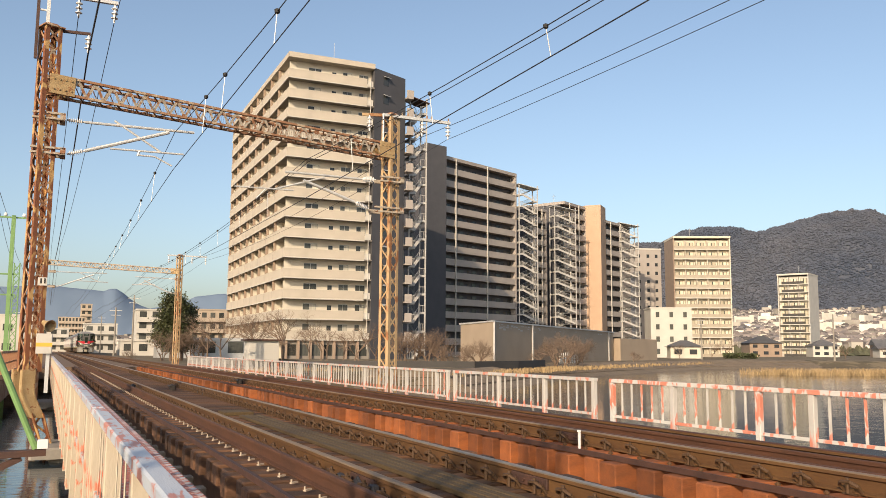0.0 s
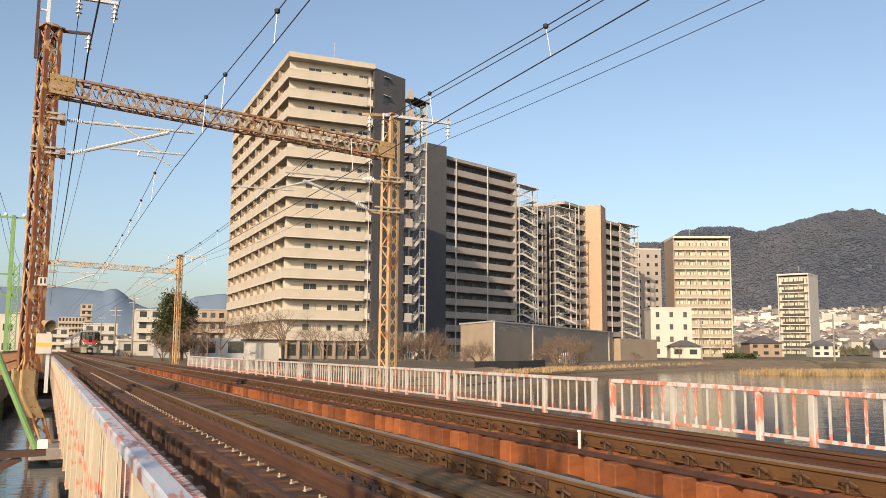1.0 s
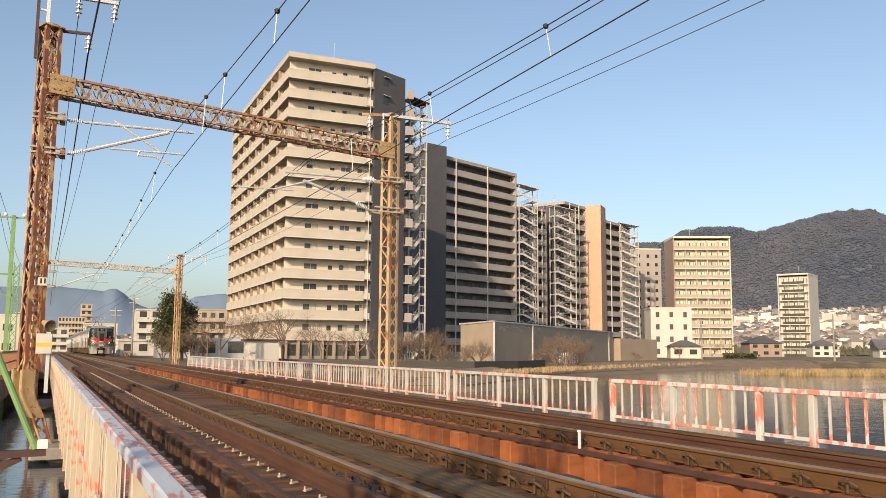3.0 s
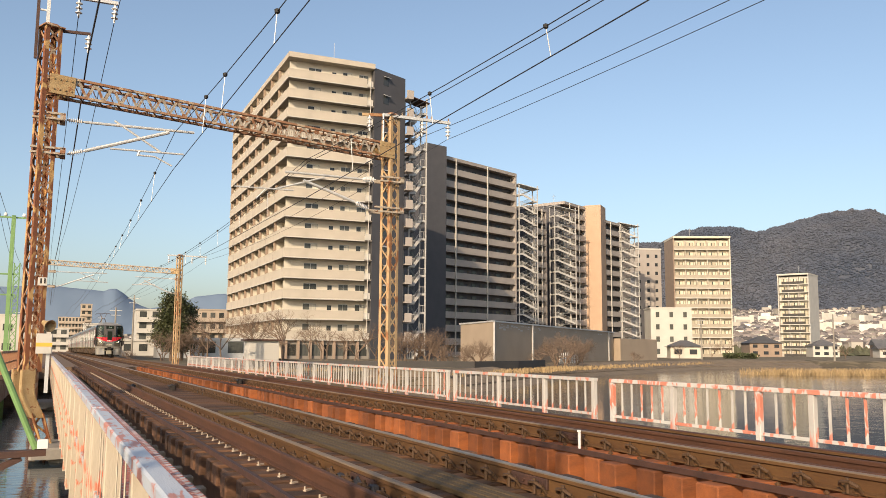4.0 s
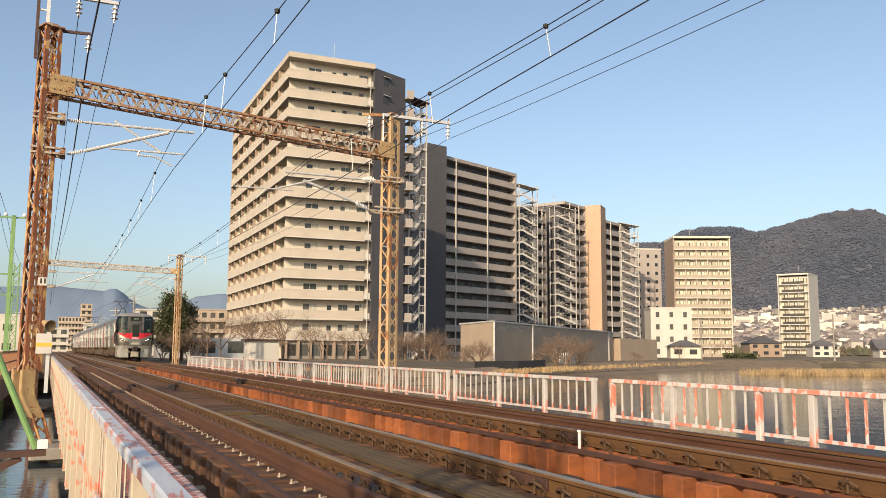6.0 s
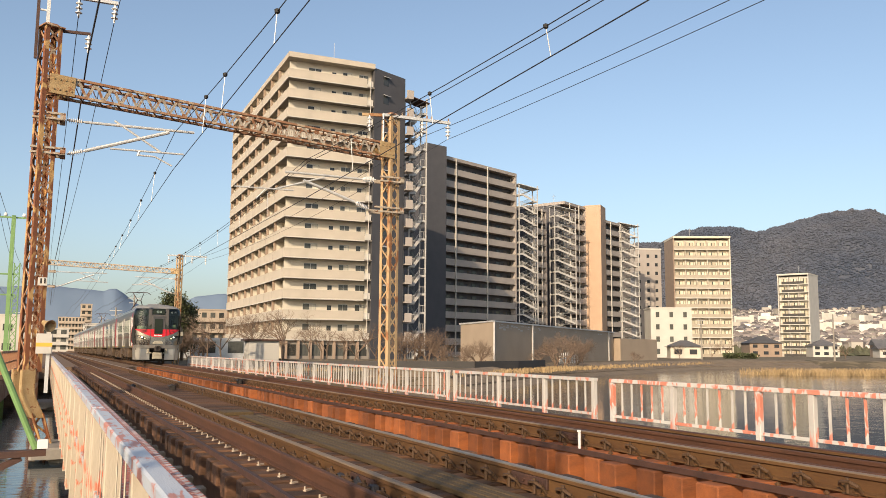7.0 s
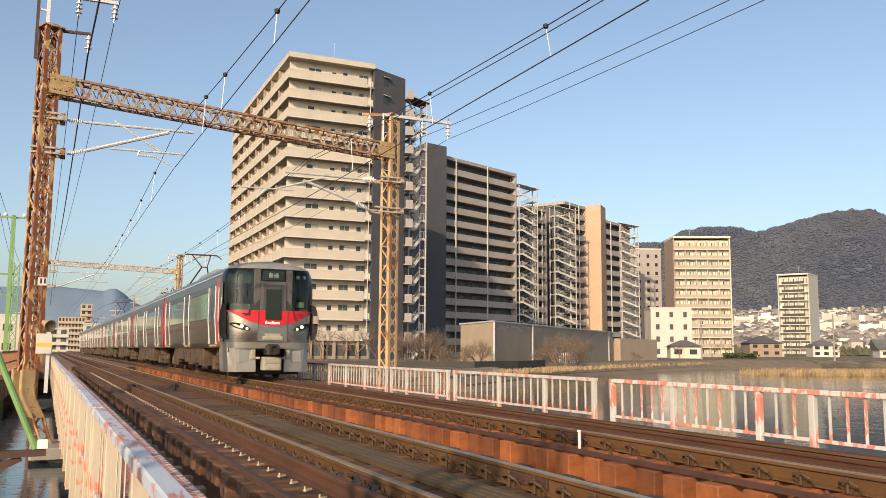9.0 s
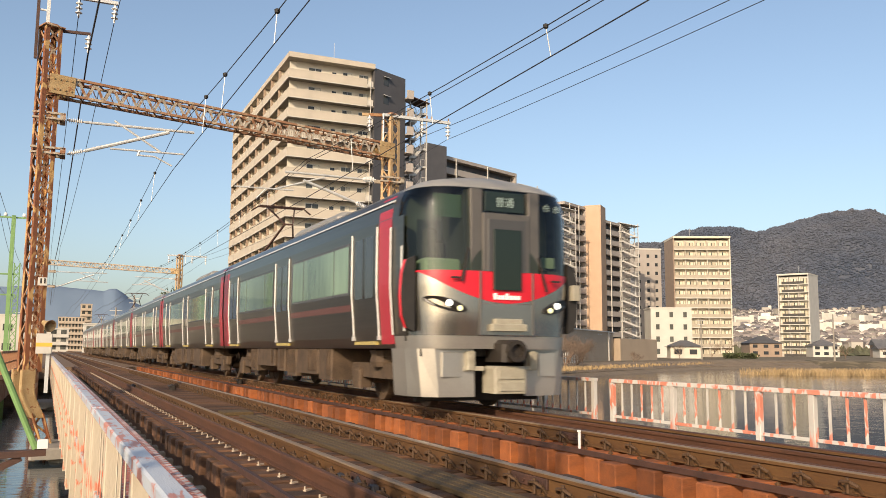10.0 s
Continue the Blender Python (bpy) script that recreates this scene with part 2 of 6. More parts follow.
        bm.free()
        return me


# the town lies turned a little against the line of the track
SITE = Matrix.Rotation(radians(-0.666), 4, "Z")
PLAIN = Matrix.Translation((0, 0, -0.4)) @ SITE     # the plain lies below the rails
TRACK = Matrix.Identity(4)
ground_turn = [SITE]


def part(name, geo, material, parent, label="", at=None, smooth=False):
    me = geo if isinstance(geo, bpy.types.Mesh) else geo.mesh(name, material, smooth)
    ob = new(name, me)
    ob.parent = parent
    if at is not None:
        ob.matrix_basis = at if isinstance(at, Matrix) else Matrix.Translation(at)
    return tagged(ob, label)


def thing(name, label, category, at=None, group="", kind=""):
    ob = new(name)
    ob.empty_display_size = 0.2
    ob.matrix_basis = ground_turn[0] @ (at or Matrix.Identity(4))
    return tagged(ob, label, category, group, kind)


def whole(name, geo, material, label, category, group="", kind="", at=None, smooth=False):
    ob = part(name, geo, material, None, label, at, smooth)
    ob.matrix_basis = ground_turn[0] @ ob.matrix_basis
    return tagged(ob, "", category, group, kind)


# ---- land and water ----
WATER_Z = -1.6
SHORE = [(-1500, 150), (-200, 85), (-40, 62), (0, 58), (11, 56), (17, 51.5), (24, 48), (33, 57), (44, 70), (70, 89), (93, 105), (130, 116), (220, 110), (500, 60), (2500, -400)]


def bank_top(i, reach):
    """The shore's point i, moved inland."""
    a, b = Vector(SHORE[max(i - 1, 0)]), Vector(SHORE[min(i + 1, len(SHORE) - 1)])
    d = (b - a).normalized()
    return Vector(SHORE[i]) + Vector((-d.y, d.x)) * reach


def land():
    rows = []
    n = len(SHORE)
    rings = [(-2.0, -2.6), (0.0, WATER_Z), (3.5, -0.62), (7.0, -0.38), (14.0, -0.36)]
    for reach, z in rings:
        rows.append([(*bank_top(i, reach), z) for i in range(n)])
    for far, z in ((300, -0.36), (1200, -0.3), (4800, -0.3)):
        row = []
        for i in range(n):
            p = Vector(bank_top(i, 14.0))
            away = Vector((p.x * 0.4, abs(p.y) + 60)).normalized()
            row.append((p.x + away.x * far, p.y + away.y * far, z))
        rows.append(row)
    whole("ground", Geo().grid(rows), EARTH, "dry grass and earth of the river bank and plain", "ground", kind="structure")
    back = Geo().grid([[(-4000, -90, -2.5), (4000, -90, -2.5)], [(-4000, -100, 0.1), (4000, -100, 0.1)], [(-4000, -4500, 0.1), (4000, -4500, 0.1)]])
    whole("ground_behind", back, EARTH, "dry earth of the opposite river bank", "ground", kind="structure")
    whole("water", Geo().grid([[(-4000, -300, WATER_Z), (4000, -300, WATER_Z)], [(-4000, 700, WATER_Z), (4000, 700, WATER_Z)]]), WATER,
          "calm blue-grey river with fine ripples", "river", kind="structure")


land()


def revetment():
    """Sloped concrete block facing along the bank."""
    panels = [(5, 6, 14), (6, 7, 16), (7, 8, 22), (8, 9, 32), (9, 10, 30), (10, 11, 30)]
    root = thing("revetment", "sloped concrete block facing of the river bank", "embankment", kind="structure")
    for a, b, n in panels:
        lo0, lo1, hi0, hi1 = (Vector((*bank_top(i, r), z)) for i, r, z in ((a, -0.6, -1.85), (b, -0.6, -1.85), (a, 4.2, -0.45), (b, 4.2, -0.45)))
        for k in range(n):
            s, e = (k + 0.05) / n, (k + 0.95) / n
            for row in range(3):
                u, v = (row + 0.08) / 3, (row + 0.92) / 3
                la, lb, ha, hb = lo0.lerp(lo1, s), lo0.lerp(lo1, e), hi0.lerp(hi1, s), hi0.lerp(hi1, e)
                q = [la.lerp(ha, u), lb.lerp(hb, u), lb.lerp(hb, v), la.lerp(ha, v)]
                up = Vector((0, 0, 0.14))
                g = Geo().add([*q, *[p + up for p in q]], [(0, 1, 2, 3), (4, 5, 6, 7), (0, 1, 5, 4), (1, 2, 6, 5), (2, 3, 7, 6), (3, 0, 4, 7)])
                part("concrete_panel", g, REVET, root)


revetment()


def ridge(name, radius, profile, depth, material, label, rough, base=0.0):
    """A range of hills: bearing in degrees from the track's line, and height."""
    rows = []
    b0, b1 = profile[0][0], profile[-1][0]
    steps = 620
    for j in range(34):
        s = j / 33
        row = []
        for i in range(steps + 1):
            b = b0 + (b1 - b0) * i / steps
            h = np.interp(b, [p[0] for p in profile], [p[1] for p in profile])
            up = s / 0.6 if s < 0.6 else 1 - (s - 0.6) / 0.4
            up = up * up * (3 - 2 * up)
            r = radius + depth * (s - 0.6)
            x, y = r * math.sin(radians(b)), r * math.cos(radians(b))
            nz = noise.fractal(Vector((x, y, 0)) * 0.004, 1.0, 2.0, 5) * rough * (0.25 + up * (1 - up) * 3)
            tip = noise.noise(Vector((x, y, 3)) * 0.05) * rough * 0.22 * up
            row.append((x, y, base + h * up + nz * (1 if 0.02 < s < 0.6 else 0.25) + tip))
        rows.append(row)
    whole(name, Geo().grid(rows), material, label, "hills", kind="structure", smooth=True)
    return rows


def canopy(rows, b0, b1, count):
    """Crowns of trees all over the visible slope of a ridge, too many to count."""
    rnd, g = random.Random(31), Geo()
    inside = [i for i, p in enumerate(rows[0]) if b0 < math.degrees(math.atan2(p[0], p[1])) < b1]
    for _ in range(count):
        i, j, u, v = rnd.choice(inside[:-1]), rnd.randint(4, 20), rnd.random(), rnd.random()
        a, b, c = Vector(rows[j][i]), Vector(rows[j][i + 1]), Vector(rows[j + 1][i])
        p = a + (b - a) * u + (c - a) * v
        w, h = rnd.uniform(2.2, 5.0), rnd.uniform(2.0, 5.5)
        k = rnd.uniform(0, 1.5)
        ring = [p + Vector((math.cos(k + q * 1.2566) * w, math.sin(k + q * 1.2566) * w, h * rnd.uniform(0.15, 0.5))) for q in range(5)]
        g.add([*ring, p + Vector((rnd.uniform(-1, 1), rnd.uniform(-1, 1), h)), p - Vector((0, 0, 3))], [(q, (q + 1) % 5, 5) for q in range(5)] + [((q + 1) % 5, q, 6) for q in range(5)])
    whole("hill_trees", g, CANOPY, "dense winter tree crowns on the hillside, blued for haze", "trees", kind="stuff")


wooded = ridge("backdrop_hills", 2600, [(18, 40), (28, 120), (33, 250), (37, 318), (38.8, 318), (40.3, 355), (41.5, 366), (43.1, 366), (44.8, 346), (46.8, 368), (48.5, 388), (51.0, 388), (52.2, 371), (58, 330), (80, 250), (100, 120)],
      1500, FOREST, "wooded hills in dull winter forest behind the town, blued for haze", 34)
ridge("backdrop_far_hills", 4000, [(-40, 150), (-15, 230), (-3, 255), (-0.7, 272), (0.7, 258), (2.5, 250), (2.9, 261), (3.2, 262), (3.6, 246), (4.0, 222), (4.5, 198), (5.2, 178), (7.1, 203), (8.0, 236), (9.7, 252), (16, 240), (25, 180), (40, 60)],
      600, FARHILL, "far hills with haze put into their blue colour", 10)

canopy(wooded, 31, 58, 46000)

# ---- railway bridge ----
ground_turn[0] = TRACK
NEAR, FAR_TRACK = (2.38, 3.65), (5.98, 7.11)
Y_BACK, Y_BANK, Y_END = -16.0, 57.0, 520.0
RAIL_WEB = [(-0.064, -0.165), (0.064, -0.165), (0.064, -0.150), (0.012, -0.135), (0.010, -0.05), (0.033, -0.038), (0.033, -0.012), (-0.033, -0.012), (-0.033, -0.038), (-0.010, -0.05), (-0.012, -0.135), (-0.064, -0.150)]
RAIL_HEAD = [(-0.033, -0.012), (0.033, -0.012), (0.033, -0.006), (0.024, 0.0), (-0.024, 0.0), (-0.033, -0.006)]


def rails():
    for x, head in ((NEAR[0], DULL), (NEAR[1], HEAD), (FAR_TRACK[0], DULL), (FAR_TRACK[1], DARK)):
        r = thing("rail", "rusty brown running rail with a worn bright head on sleepers", "rail", pose(x, 0, 0), "running rails")
        part("web", Geo().along(RAIL_WEB, Y_BACK, Y_END), RUST, r)
        part("head", Geo().along(RAIL_HEAD, Y_BACK, Y_END), head, r, "worn bright steel rail head")
    for x in (2.10, FAR_TRACK[0] + 0.24, FAR_TRACK[1] - 0.24):
        gr = thing("guard_rail", "dark rusted guard rail inside the running rails", "guard rail", pose(x, 0, 0), "guard rails")
        part("foot", Geo().along([(-0.05, -0.165), (0.05, -0.165), (0.05, -0.15), (0.01, -0.14), (0.01, -0.06), (-0.01, -0.06), (-0.01, -0.14), (-0.05, -0.15)], Y_BACK, Y_BANK), GUARD, gr)
        part("head", Geo().along([(-0.03, -0.06), (0.03, -0.06), (0.03, -0.03), (0.02, -0.022), (-0.02, -0.022), (-0.03, -0.03)], Y_BACK, Y_BANK), GUARD, gr)
    for x in (1.70, 5.42, 7.70):
        sb = thing("side_angle", "dark rusted steel flat bar along the sleeper ends", "guard rail", pose(x, 0, 0), "side bars")
        part("bar", Geo().box(-0.045, 0.045, Y_BACK, Y_BANK, -0.165, -0.14), DARK, sb)
        part("lip", Geo().box(-0.045, -0.03, Y_BACK, Y_BANK, -0.14, -0.11), DARK, sb)


rails()


BLACKIRON = surf("black_greased_iron", (0.020, 0.017, 0.014), (0.04, 0.03, 0.022), 8, 0.6, 0.2, 0.2, 50)


DARKRUST = surf("dark_oily_rust", (0.100, 0.050, 0.018), (0.050, 0.026, 0.011), 8, 0.7, 0, 0.2, 60)


def sleepers():
    deck = thing("bridge_deck", "open deck of rusty bridge sleepers over steel girders", "bridge deck", kind="structure")
    near_me = Geo().slab(-1.46, 1.40, -0.132, 0.132, -0.37, -0.17, 0.014).mesh("sleeper", TIMBER)
    far_me = Geo().slab(-1.24, 1.26, -0.14, 0.14, -0.44, -0.17, 0.012).mesh("sleeper", ORANGE)
    rnd = random.Random(4)
    step, wide = 0.405, 0.465
    for k in range(int((Y_BANK - Y_BACK) / step)):
        y = Y_BACK + k * step
        part("sleeper", near_me, None, deck, "weathered brown sleeper", pose(3.015 + rnd.uniform(-0.04, 0.04), y, rnd.uniform(-0.008, 0), 0, 0, rnd.uniform(-1, 1)))
    for k in range(int((Y_BANK - Y_BACK) / wide)):
        y = Y_BACK + k * wide
        part("sleeper", far_me, None, deck, "sleeper coated in orange rust dust", pose(6.545 + rnd.uniform(-0.09, 0.09), y, rnd.uniform(-0.01, 0), 0, 0, rnd.uniform(-1, 1)))
    for x in (1.9, 3.7, 5.9, 7.4):
        part("girder", Geo().box(-0.16, 0.16, Y_BACK, Y_BANK, -1.25, -1.22).box(-0.01, 0.01, Y_BACK, Y_BANK, -1.22, -0.46).box(-0.16, 0.16, Y_BACK, Y_BANK, -0.46, -0.442), DARK, deck, "dark rusted plate girder", (x, 0, 0))
    # fastenings: tie plate, spring clip and bolt at each rail
    clip = Geo().box(-0.10, 0.10, -0.07, 0.07, -0.17, -0.158)
    for s in (-1, 1):
        clip.box(*sorted((s * 0.075, s * 0.10)), -0.03, 0.03, -0.158, -0.12).tube((s * 0.115, 0, -0.158), (s * 0.115, 0, -0.035), 0.014, None, 6).tube((s * 0.115, 0, -0.075), (s * 0.115, 0, -0.055), 0.026, None, 6)
        pts = [(s * 0.06, -0.095, -0.155), (s * 0.10, -0.090, -0.095), (s * 0.14, -0.04, -0.060), (s * 0.14, 0.04, -0.068), (s * 0.10, 0.09, -0.100), (s * 0.055, 0.08, -0.145)]
        for a, b in zip(pts, pts[1:]):
            clip.tube(a, b, 0.014, None, 5)
    clip_me = clip.mesh("rail_fastening", DARKRUST)
    bolt_me = Geo().box(-0.03, 0.03, -0.03, 0.03, -0.17, -0.16).tube((0, 0, -0.16), (0, 0, -0.12), 0.014, None, 6).tube((0, 0, -0.145), (0, 0, -0.13), 0.026, None, 6).mesh("sleeper_bolt", RUST)
    pale = surf("pale_fastening", (0.55, 0.47, 0.36), (0.30, 0.20, 0.12), 20, 0.7)
    peg_me = Geo().bar((-0.11, -0.02, -0.155), (-0.05, 0.015, -0.15), 0.03, 0.012).tube((-0.1, 0, -0.16), (-0.1, 0, -0.125), 0.008, None, 6).mesh("rail_clip", pale)
    for k in range(int(20 / step), int(58 / step)):
        for x in NEAR:
            part("rail_fastening", clip_me, None, deck, "", (x, Y_BACK + k * step, 0))
        part("rail_clip", peg_me, None, deck, "", (2.02, Y_BACK + k * step, 0.004))
    for k in range(int(20 / wide), int(58 / wide)):
        for x in FAR_TRACK:
            part("rail_fastening", clip_me, None, deck, "", (x, Y_BACK + k * wide, 0))
        part("sleeper_bolt", bolt_me, None, deck, "", (5.62 + rnd.uniform(-0.02, 0.02), Y_BACK + k * wide, 0))
    # boards between the near rails, and loose cross boards
    for x in (3.00, 3.09, 3.18, 3.27):
        part("walkway_plank", Geo().slab(-0.04, 0.04, Y_BACK, 14.3, -0.165, -0.125, 0.006), PLANK, deck, "", (x, 0, 0))
    part("cross_board", Geo().slab(-0.25, 0.25, -0.3, 0.3, -0.165, -0.11, 0.01), PLANK, deck, "weathered board across the sleepers", (3.05, 15.0, 0))
    # fish plates
    fish = Geo().slab(-0.035, -0.012, -0.28, 0.28, -0.13, -0.045, 0.004)
    for k in (-0.21, -0.07, 0.07, 0.21):
        fish.tube((-0.05, k, -0.09), (-0.01, k, -0.09), 0.017, None, 6)
    fish_me = fish.mesh("fish_plate", DARK)
    for x, y in ((NEAR[0], 6.55), (NEAR[1], 6.1), (FAR_TRACK[0], 9.0), (NEAR[0], 24.0), (NEAR[1], 22.0), (FAR_TRACK[0], 30.0)):
        part("fish_plate", fish_me, None, deck, "dark bolted fish plate", (x, y, 0))
    # black bond cables looped over the rail joints
    loop = Geo()
    for k in range(3):
        pts = [Vector((-0.05 - 0.012 * k, -0.42 + 0.84 * q / 14, -0.06 - 0.02 * k - 0.075 * abs(math.sin(q / 14 * math.pi * 2)) - (0.05 if q in (0, 14) else 0))) for q in range(15)]
        loop.sweep(pts, 0.011, 5)
    loop.slab(-0.09, -0.035, -0.46, -0.36, -0.16, -0.06, 0.01).slab(-0.09, -0.035, 0.36, 0.44, -0.16, -0.08, 0.01)
    loop_me = loop.mesh("bond_cable", CABLE)
    for x, y in ((NEAR[0], 6.6), (NEAR[1], 22.0), (FAR_TRACK[0], 30.0), (NEAR[0], 24.0)):
        part("bond_cable", loop_me, None, deck, "black bond cables round the rail joint", (x, y, 0))
    box = Geo().slab(-0.07, 0.07, -0.2, 0.0, -0.17, -0.02, 0.03).slab(-0.05, 0.06, 0.04, 0.22, -0.17, 0.0, 0.04).tube((-0.08, -0.2, -0.06), (-0.08, 0.2, -0.05), 0.025, None, 6).mesh("joint_box", BLACKIRON)
    for x, y in ((2.22, 24.6), (3.2, 24.3), (5.8, 28.1)):
        part("joint_box", box, None, deck, "black greased fitting beside the rail", (x, y, 0))


sleepers()


def railing(label, x, panels, wide, top_mat):
    """A railing of panels, each with its posts' places: posts, top rail, bottom rail and bars."""
    paint, thin = (CREAMPEEL, 0.004) if x < 1 else (PEEL, 0.012)
    post_me = Geo().slab(-wide, wide, -0.045, 0.045, -1.0 if x < 1 else -0.55, 0.43, 0.006).mesh("post", paint)
    redpost_me = Geo().slab(-wide, wide, -0.045, 0.045, -0.55, 0.43, 0.006).mesh("post", PEELRED)
    bar_me = Geo().slab(-thin, thin, -0.017, 0.017, -0.115, 0.434, 0.003).mesh("baluster", paint)
    red_me = Geo().slab(-thin, thin, -0.017, 0.017, -0.115, 0.434, 0.003).mesh("baluster", PEELRED)
    rnd = random.Random(7)
    for posts in panels:
        a, b = posts[0] - 0.06, posts[-1] + 0.06
        rl = thing("railing", label, "railing", pose(x, a, 0), "bridge railings")
        L = b - a
        red = a < 10 and x > 5
        part("top_rail", Geo().slab(-0.045, 0.045, 0, L, 0.431, 0.49, 0.010), PEELRED if red else top_mat, rl)
        part("bottom_rail", Geo().slab(-0.02, 0.02, 0, L, -0.16, -0.116, 0.006), PEELRED if red else PEEL, rl)
        for k, y in enumerate(posts):
            part("post", redpost_me if red and rnd.random() < 0.6 else post_me, None, rl, "", (0, y - a, 0))
            if k < len(posts) - 1:
                gap = posts[k + 1] - y
                m = max(2, round(gap / 0.26))
                for j in range(1, m):
                    part("baluster", red_me if rnd.random() < (0.55 if red else 0.06) else bar_me, None, rl, "", (0, y - a + gap * j / m, 0))


def even(a, b, step):
    n = max(1, round((b - a) / step))
    return [a + (b - a) * k / n for k in range(n + 1)]


railing("steel bridge railing in peeling white paint over red primer", 8.86,
        [even(-3.0, 4.0, 1.8), [4.3, 6.1, 7.9, 8.8, 10.55, 12.1], [12.65, 14.3, 16.15, 18.3], [18.7, 19.35, 21.3, 22.4], even(22.8, 31.8, 1.8), even(32.1, 41.1, 1.8), even(41.4, 50.4, 1.8), even(50.7, 60.0, 1.8)], 0.038, PEEL)
railing("bridge railing with broad posts in cream paint flaking to red primer", 0.41,
        [[1.35, 2.75, 3.9, 5.55, 7.1], [7.35, 8.15, 9.8, 11.5, 13.2], even(13.5, 21.7, 1.65), even(22.0, 30.0, 1.65), even(30.3, 38.4, 1.65), even(38.7, 46.9, 1.65), even(47.2, 55, 1.65)], 0.05, PEELTOP)


SLAT = surf("flaking_red_walkway_paint", (0.42, 0.12, 0.075), (0.34, 0.11, 0.08), 5, 0.7, 0, 0.3, 40, (1, 1, 1), 0.2, (0.50, 0.46, 0.44), 0.18)


PALEIRON = surf("pale_weathered_steel", (0.36, 0.31, 0.24), (0.22, 0.17, 0.12), 5, 0.8, 0, 0.2, 40)


def walkways():
    for x0, x1, lab in ((0.46, 1.30, "narrow steel-edged walkway boards in flaking red paint"), (8.1, 8.8, "narrow walkway boards beside the far rail")):
        w = thing("walkway", lab, "walkway", kind="structure")
        n = 0
        me = (Geo().slab(0, x1 - x0, 0, 0.155, -0.32, -0.28, 0.006) if x0 < 1 else Geo().slab(0, x1 - x0, 0, 0.19, -0.56, -0.52, 0.006)).mesh("walkway_plank", SLAT if x0 < 1 else TIMBER)
        y = 2.0 if x0 < 1 else -10.0
        while y < 55 and n < 290:
            part("walkway_plank", me, None, w, "", (x0, y, 0))
            y += 0.172 if x0 < 1 else 0.20
            n += 1
        if x0 < 1:
            for k in range(62):
                part("bracket", Geo().slab(1.31, 1.56, -0.09, 0.09, -0.56, -0.44, 0.01).box(1.34, 1.38, -0.05, 0.05, -0.44, -0.33), PALEIRON, w, "pale walkway bracket", (0, 4.2 + k * 0.81, 0))
        part("beam", Geo().box(x0 + 0.05, x0 + 0.13, Y_BACK, 55, -0.72, -0.565).box(x1 - 0.13, x1 - 0.05, Y_BACK, 55, -0.72, -0.565), DARK, w, "", (0, 0, 0.24 if x0 < 1 else 0))


walkways()


def pier(y):
    p = thing("bridge_pier", "concrete pier under the railway bridge", "pier", pose(4.7, y, 0))
    part("shaft", Geo().slab(-4.6, 4.6, -0.9, 0.9, -4.0, -1.5, 0.2), CONCRETE, p)
    part("cap", Geo().slab(-4.9, 4.9, -1.0, 1.0, -1.5, -1.25, 0.05), CONCRETE, p)


for yy in (-10, 22, 40):
    pier(yy)


def ballast():
    g = Geo().along([(-4, -0.9), (0.2, -0.20), (9.0, -0.20), (12, -0.9)], Y_BANK, Y_END)
    whole("track_bed", g, surf("rust_brown_ballast", (0.20, 0.13, 0.08), (0.12, 0.08, 0.055), 8, 0.95, 0, 0.8, 40), "rust-brown stone track bed on the bank", "ballast", kind="structure")

    ties = Geo()
    for k in range(170):
        y = Y_BANK + 0.3 + k * 0.62
        for x in (3.015, 6.545):
            ties.box(x - 1.05, x + 1.05, y, y + 0.22, -0.30, -0.166)
    whole("bank_sleepers", ties, TIMBER, "weathered sleepers in the track bed beyond the bridge", "sleepers", kind="stuff")


ballast()

marker = thing("marker_peg", "small white marker peg beside the far rail", "marker", pose(5.70, 8.45, 0))
part("peg", Geo().slab(-0.014, 0.014, -0.014, 0.014, -0.17, 0.02, 0.005).slab(-0.028, 0.02, -0.012, 0.012, 0.02, 0.045, 0.006), CERAMIC, marker)
ground_turn[0] = PLAIN


# ---- apartment blocks ----
FLOOR = 2.957


def window_mesh(name, w, h, mat):
    return Geo().box(-w / 2, w / 2, -0.02, 0.03, 0, h).mesh(name, mat)


